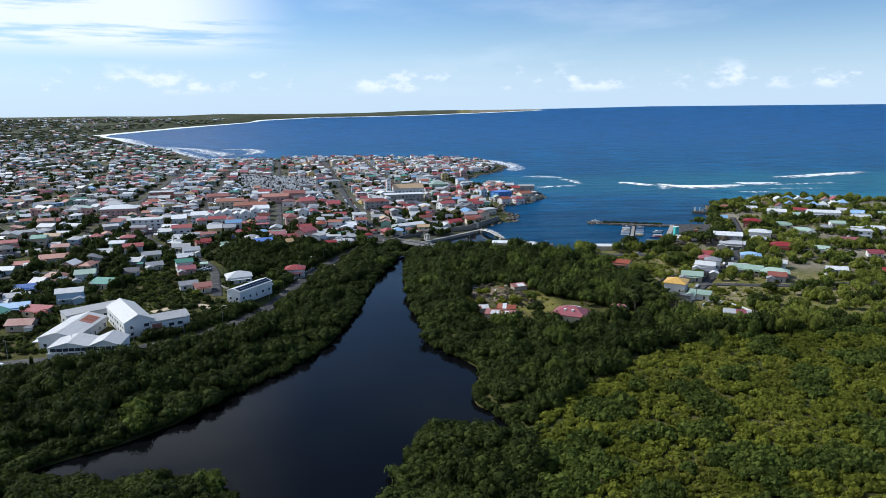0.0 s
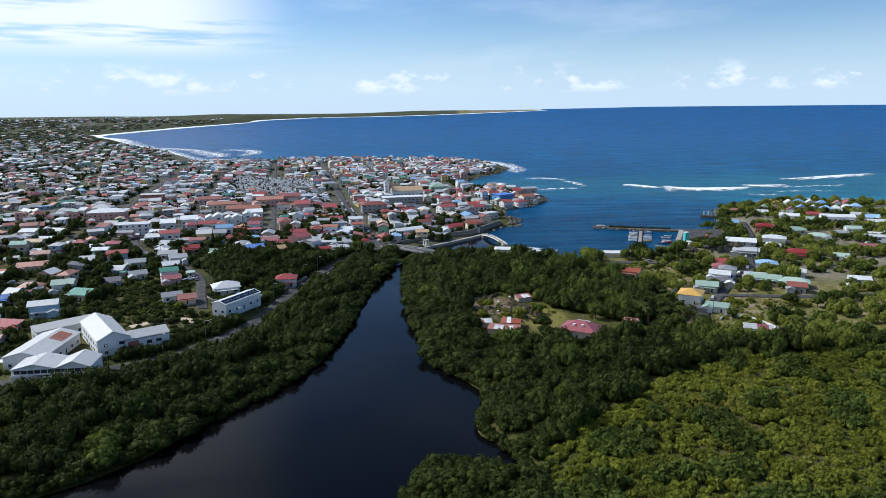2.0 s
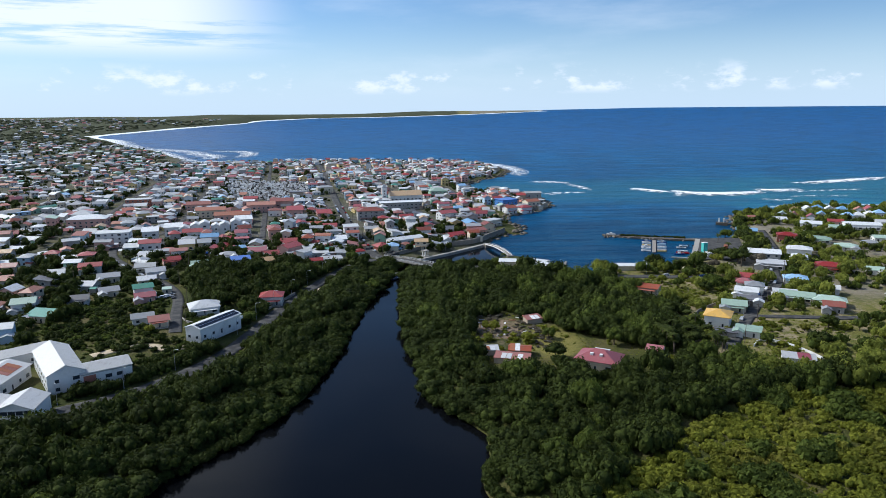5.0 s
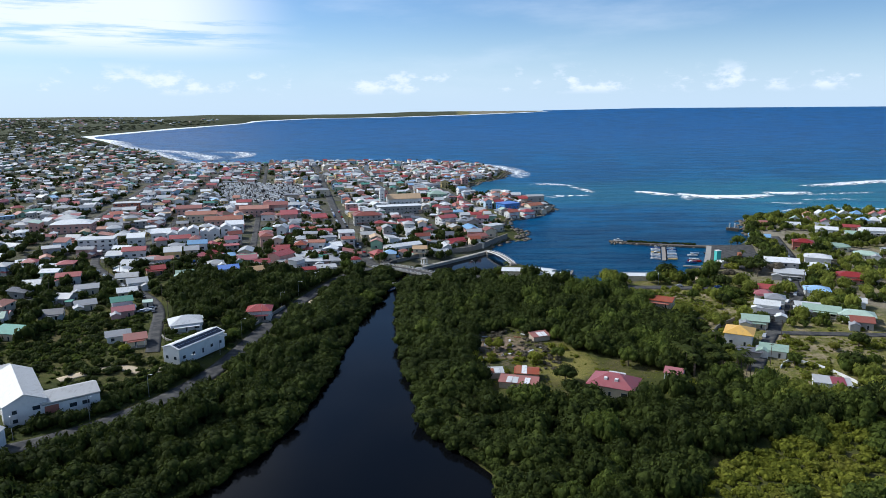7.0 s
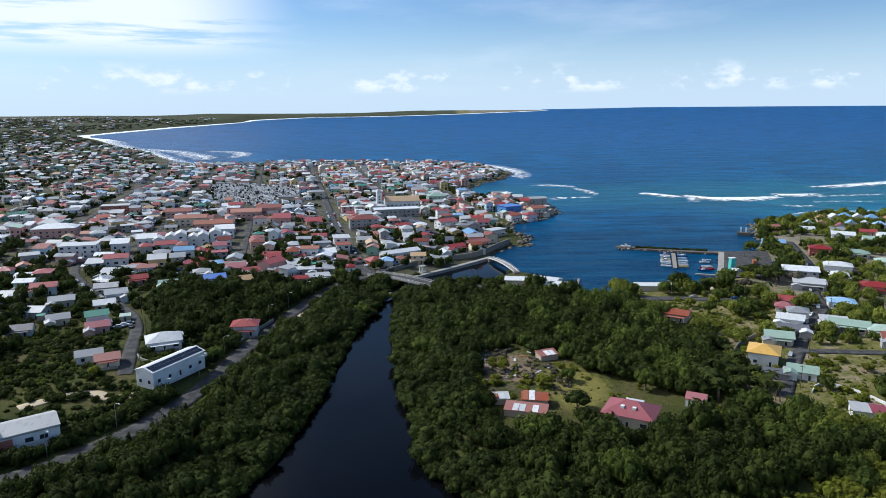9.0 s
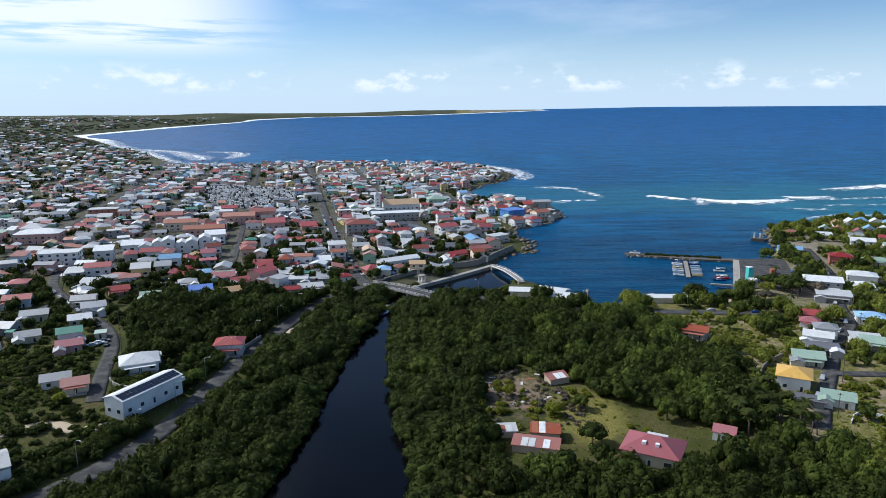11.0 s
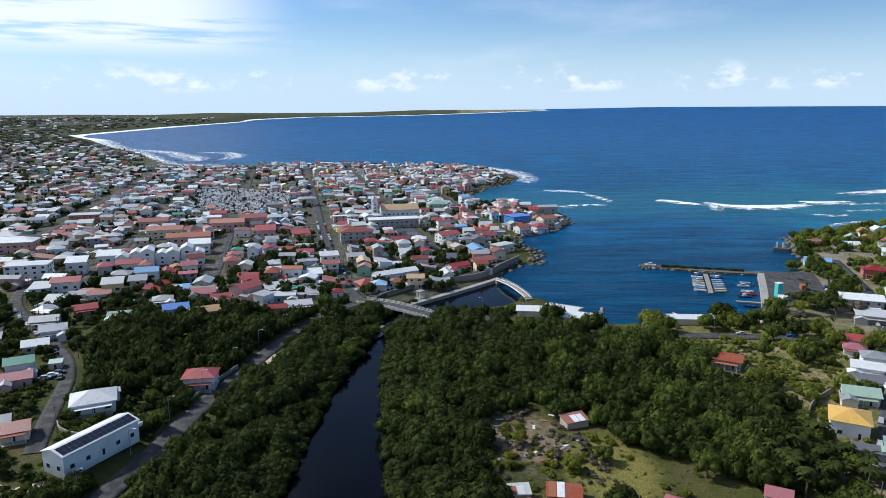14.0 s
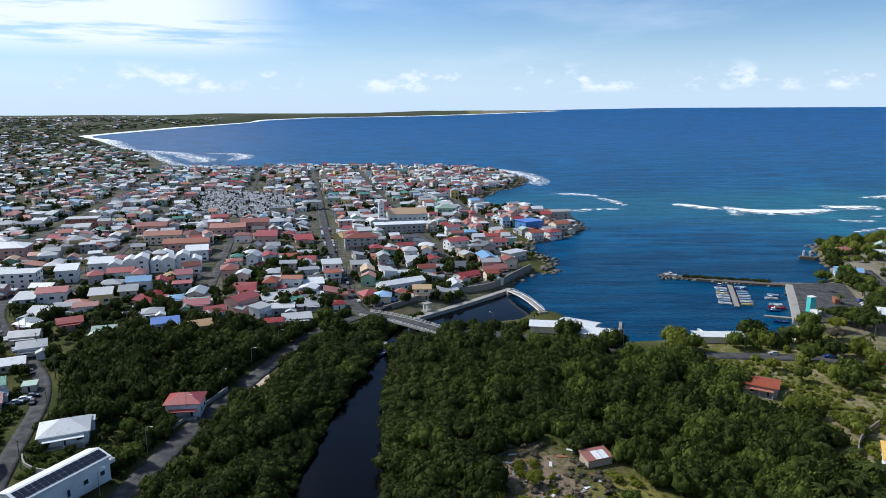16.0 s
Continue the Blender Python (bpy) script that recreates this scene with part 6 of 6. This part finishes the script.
# rocks of the breakwater
mole = walled("breakwater", [(204, 592), (190, 592), (165, 600), (148, 607), (136, 613)], 5.0, -2, 1.3, M["rock"], "rocky breakwater of the harbour", "breakwater")
ROCKS = []
for k2 in range(4):
    v = ICO_V * nrng.uniform(0.7, 1.25, (len(ICO_V), 1)) * (1.0, 0.85, 0.7)
    ROCKS.append(big_mesh("rock", v, ICO_F, M["rock"] if k2 % 2 else M["stone"]))
line = resample([(200, 592), (165, 600), (136, 613)], 0.6)
for i in range(190):
    p = line[rng.randrange(len(line))]
    s = rng.uniform(0.7, 1.5)
    if i < 40:
        p = line[-1] + np.array([rng.uniform(-5, 5), rng.uniform(-4, 4)])
    ob = put("rock", ROCKS[i % 4], mole, pose(p[0] + rng.uniform(-1.2, 1.2), p[1] + rng.choice((-3.2, -2.4, 2.4, 3.4)) + rng.uniform(-0.7, 0.7), rng.uniform(0.0, 0.8), rng.uniform(0, 90), 0, rng.uniform(0, 360)))
    ob.scale = (s, s, s)
boat(137, 612, 160, 0, True, 1.6)
t = nrng.uniform(0.22, 1, 110)
x, y = 204 - 62 * t, 592 + 18 * t + nrng.uniform(-1.2, 1.2, 110)
r = nrng.uniform(0.8, 1.7, 110)
scatter("breakwater_bushes", MID_T, x, y, np.full(110, 1.1), r, r * 1.1, M["mangrove"], "low green bushes along the breakwater", "bushes")
wreck = thing("beacon_block", 247, 664, 0, -25, "dark concrete beacon block with two white posts at the shore", "beacon")
part("block", bm_boxes((-5, 5, -2.2, 2.2, -2, 2.2), bevel=0.2), M["rock"], wreck)
for u in (-2.5, 1.5):
    part("post", bm_boxes((u - 0.6, u + 0.6, -0.6, 0.6, 2.2, 6.0), bevel=0.1), M["wall_white"], wreck)
# boulders of the rocky shores
x, y = jitter(-30, 130, 600, 1300, 5.0)
x2, y2 = jitter(240, 470, 640, 790, 5.0)
x, y = np.r_[x, x2], np.r_[y, y2]
d = shore(x, y)
keep = (d > -5) & (d < 6)
x, y = x[keep], y[keep]
BOULDER = [(ICO_V * nrng.uniform(0.7, 1.25, (len(ICO_V), 1)) + (0, 0, 0.2), ICO_F) for _ in range(4)]
r = nrng.uniform(1.0, 3.0, x.shape)
scatter("shore_rocks", BOULDER, x, y, np.maximum(ground_h(x, y), -0.4), r, r * 0.45, M["rock"], "brown rocks along the shore", "rocks")

# fallen timber and sheet metal in the clearing
rng = random.Random(31)
for i in range(26):
    x, y = rng.uniform(16, 42), rng.uniform(352, 388)
    if free(x, y, 1.0):
        ob = thing("scrap_sheet", x, y, gh(x, y) + 0.12, rng.uniform(0, 180), "discarded sheet of metal lying on bare soil", "scrap", "scrap in the clearing")
        part("sheet", bm_boxes((-rng.uniform(0.8, 2.2), 1.0, -0.45, 0.45, 0, 0.08)), M[rng.choice(("rust", "metal", "plank", "roof_white"))], ob)
POST = to_me(bm_tube([(0, 0, -0.6), (0, 0, 4.5), (0, 0, 9.0)], (0.16, 0.13, 0.10), 7), "post", M["bark"])
BAR = to_me(bm_boxes((-0.9, 0.9, -0.06, 0.06, 8.4, 8.55)), "crossbar", M["bark"])
for line, gap in ((HILL_ROAD, 34), (HILL_STREET, 36), (CROSS_ROAD, 38), (MAIN_STREET[:4], 36)):
    p = resample(line, 1.0)
    for i in range(12, len(p) - 3, gap):
        t = p[i + 1] - p[i]
        t /= np.hypot(*t)
        q = p[i] - 4.4 * np.array([-t[1], t[0]])
        ob = thing("utility_pole", q[0], q[1], gh(q[0], q[1]), math.degrees(math.atan2(t[1], t[0])) + 90, "brown wooden utility pole beside the street", "utility pole", "utility poles")
        put("post", POST, ob)
        put("crossbar", BAR, ob)

# ---------------------------------------------------------------- cemetery
x, y = jitter(-305, -155, 810, 1020, 3.3, 0.3)
keep = inside(x, y, CEM)
x, y = x[keep], y[keep]
vs, fs, sl = [], [], []
zc = ground_h(x, y)
cr = random.Random(9)
for i in range(len(x)):
    if cr.random() < 0.1:
        continue
    m = pose(x[i], y[i], zc[i], 0, 0, TOWN + cr.choice((0, 90)))
    w, d, h = cr.uniform(0.6, 1.2), cr.uniform(0.9, 1.3), cr.choice((0.7, 1.0, 2.2, 2.6))
    n = len(vs)
    vs += [m @ Vector(p) for p in box_v(-w, w, -d, d, -0.2, h)] + [m @ Vector(p) for p in box_v(-w * 0.5, w * 0.5, d * 0.6, d * 0.8, h - 0.05, h + cr.uniform(0.4, 1.0))]
    fs += [tuple(j + n for j in q) for q in BOX] + [tuple(j + n + 8 for j in q) for q in BOX]
    sl += [cr.choice((0, 0, 0, 1, 2))] * 12
tagged(put("tombs", mesh("tombs", vs, fs, [M["wall_white"], M["concrete"], M["tyre"]], sl)), "crowded white and grey tombs of the cemetery", "tombs", kind="stuff")


# ---------------------------------------------------------------- surf
def surf(line, width, crest, label="white breaking surf", gap=5.0):
    p = resample(line, gap)
    t = np.gradient(p, axis=0)
    t /= np.maximum(np.hypot(*t.T)[:, None], 1e-6)
    nrm = np.stack([-t[:, 1], t[:, 0]], 1)
    prof = [(-0.5, 0.02), (-0.3, 0.25), (-0.08, 0.8), (0.0, 1.0), (0.12, 0.5), (0.5, 0.02)]
    n, c = len(p), len(prof)
    end = np.sin(np.linspace(0, math.pi, n)) ** 0.4
    v = np.array([[*(p[i] + nrm[i] * width * o * (0.25 + 0.75 * end[i])), 0.06 + crest * k3 * end[i]] for i in range(n) for o, k3 in prof])
    v[:, 2] += bowl(v[:, 0], v[:, 1])
    i = (np.arange(n - 1)[:, None] * c + np.arange(c - 1)).ravel()
    ob = put("surf", big_mesh("surf", v, np.stack([i, i + c, i + c + 1, i + 1], 1), M["foam"]))
    ob.data.polygons.foreach_set("use_smooth", np.ones(len(ob.data.polygons), bool))
    tagged(ob, label, "surf", kind="stuff")


surf([(241, 940), (250, 928), (262, 912), (278, 897)], 24, 1.6)
surf([(286, 918), (293, 890), (322, 876), (355, 880), (388, 896)], 34, 2.0)
surf([(288, 900), (310, 886), (345, 884), (380, 896)], 22, 1.6)
surf([(388, 922), (404, 908), (430, 911), (446, 918)], 30, 1.6)
surf([(290, 890), (281, 876), (276, 858)], 16, 0.5)
surf([(352, 832), (372, 822), (396, 826)], 12, 0.5)
surf([(400, 850), (440, 858), (470, 850)], 10, 0.4)
surf([(330, 760), (352, 776), (382, 790), (420, 785)], 9, 0.4)
surf([(120, 1026), (150, 1027), (176, 1006)], 18, 1.1)
surf([(170, 994), (181, 964), (186, 925)], 14, 0.7)
surf([(130, 900), (155, 900), (176, 906)], 13, 0.8)
surf([(118, 905), (128, 890), (140, 880)], 8, 0.3)
surf([(470, 988), (500, 990), (560, 1016), (640, 1050)], 32, 1.6)
surf([(430, 895), (470, 905), (520, 915)], 12, 0.3)
surf([(395, 790), (440, 785), (480, 765)], 10, 0.3)
surf([(118, 1120), (126, 1190), (108, 1290), (66, 1362), (24, 1392), (-60, 1408), (-134, 1410)], 44, 0.9)
surf([(-110, 1410), (-247, 1408), (-352, 1382), (-441, 1434), (-494, 1462)], 44, 0.9)
surf([(-490, 1450), (-560, 1550), (-640, 1690), (-715, 1830)], 40, 0.8)
surf([(-480, 1520), (-500, 1600), (-560, 1680), (-600, 1730)], 60, 0.8)
surf([(-440, 1560), (-430, 1640), (-470, 1760), (-560, 1790)], 45, 0.8)
surf([(-560, 1700), (-640, 1800), (-760, 1900)], 55, 0.8)
surf([(-715, 1815), (-837, 1975), (-980, 2190), (-1118, 2415), (-1230, 2550)], 70, 0.8)
surf([(-900, 2080), (-1020, 2280), (-1160, 2480)], 80, 0.6)
surf([(-1200, 2500), (-1312, 2660), (-1284, 2884), (-1206, 3266), (-1000, 3690)], 75, 0.8)
surf([(-1000, 3700), (-1005, 3880), (-708, 4138)], 60, 1.0)
surf([(-700, 4130), (-262, 4236), (247, 4458), (690, 4640)], 40, 1.0)
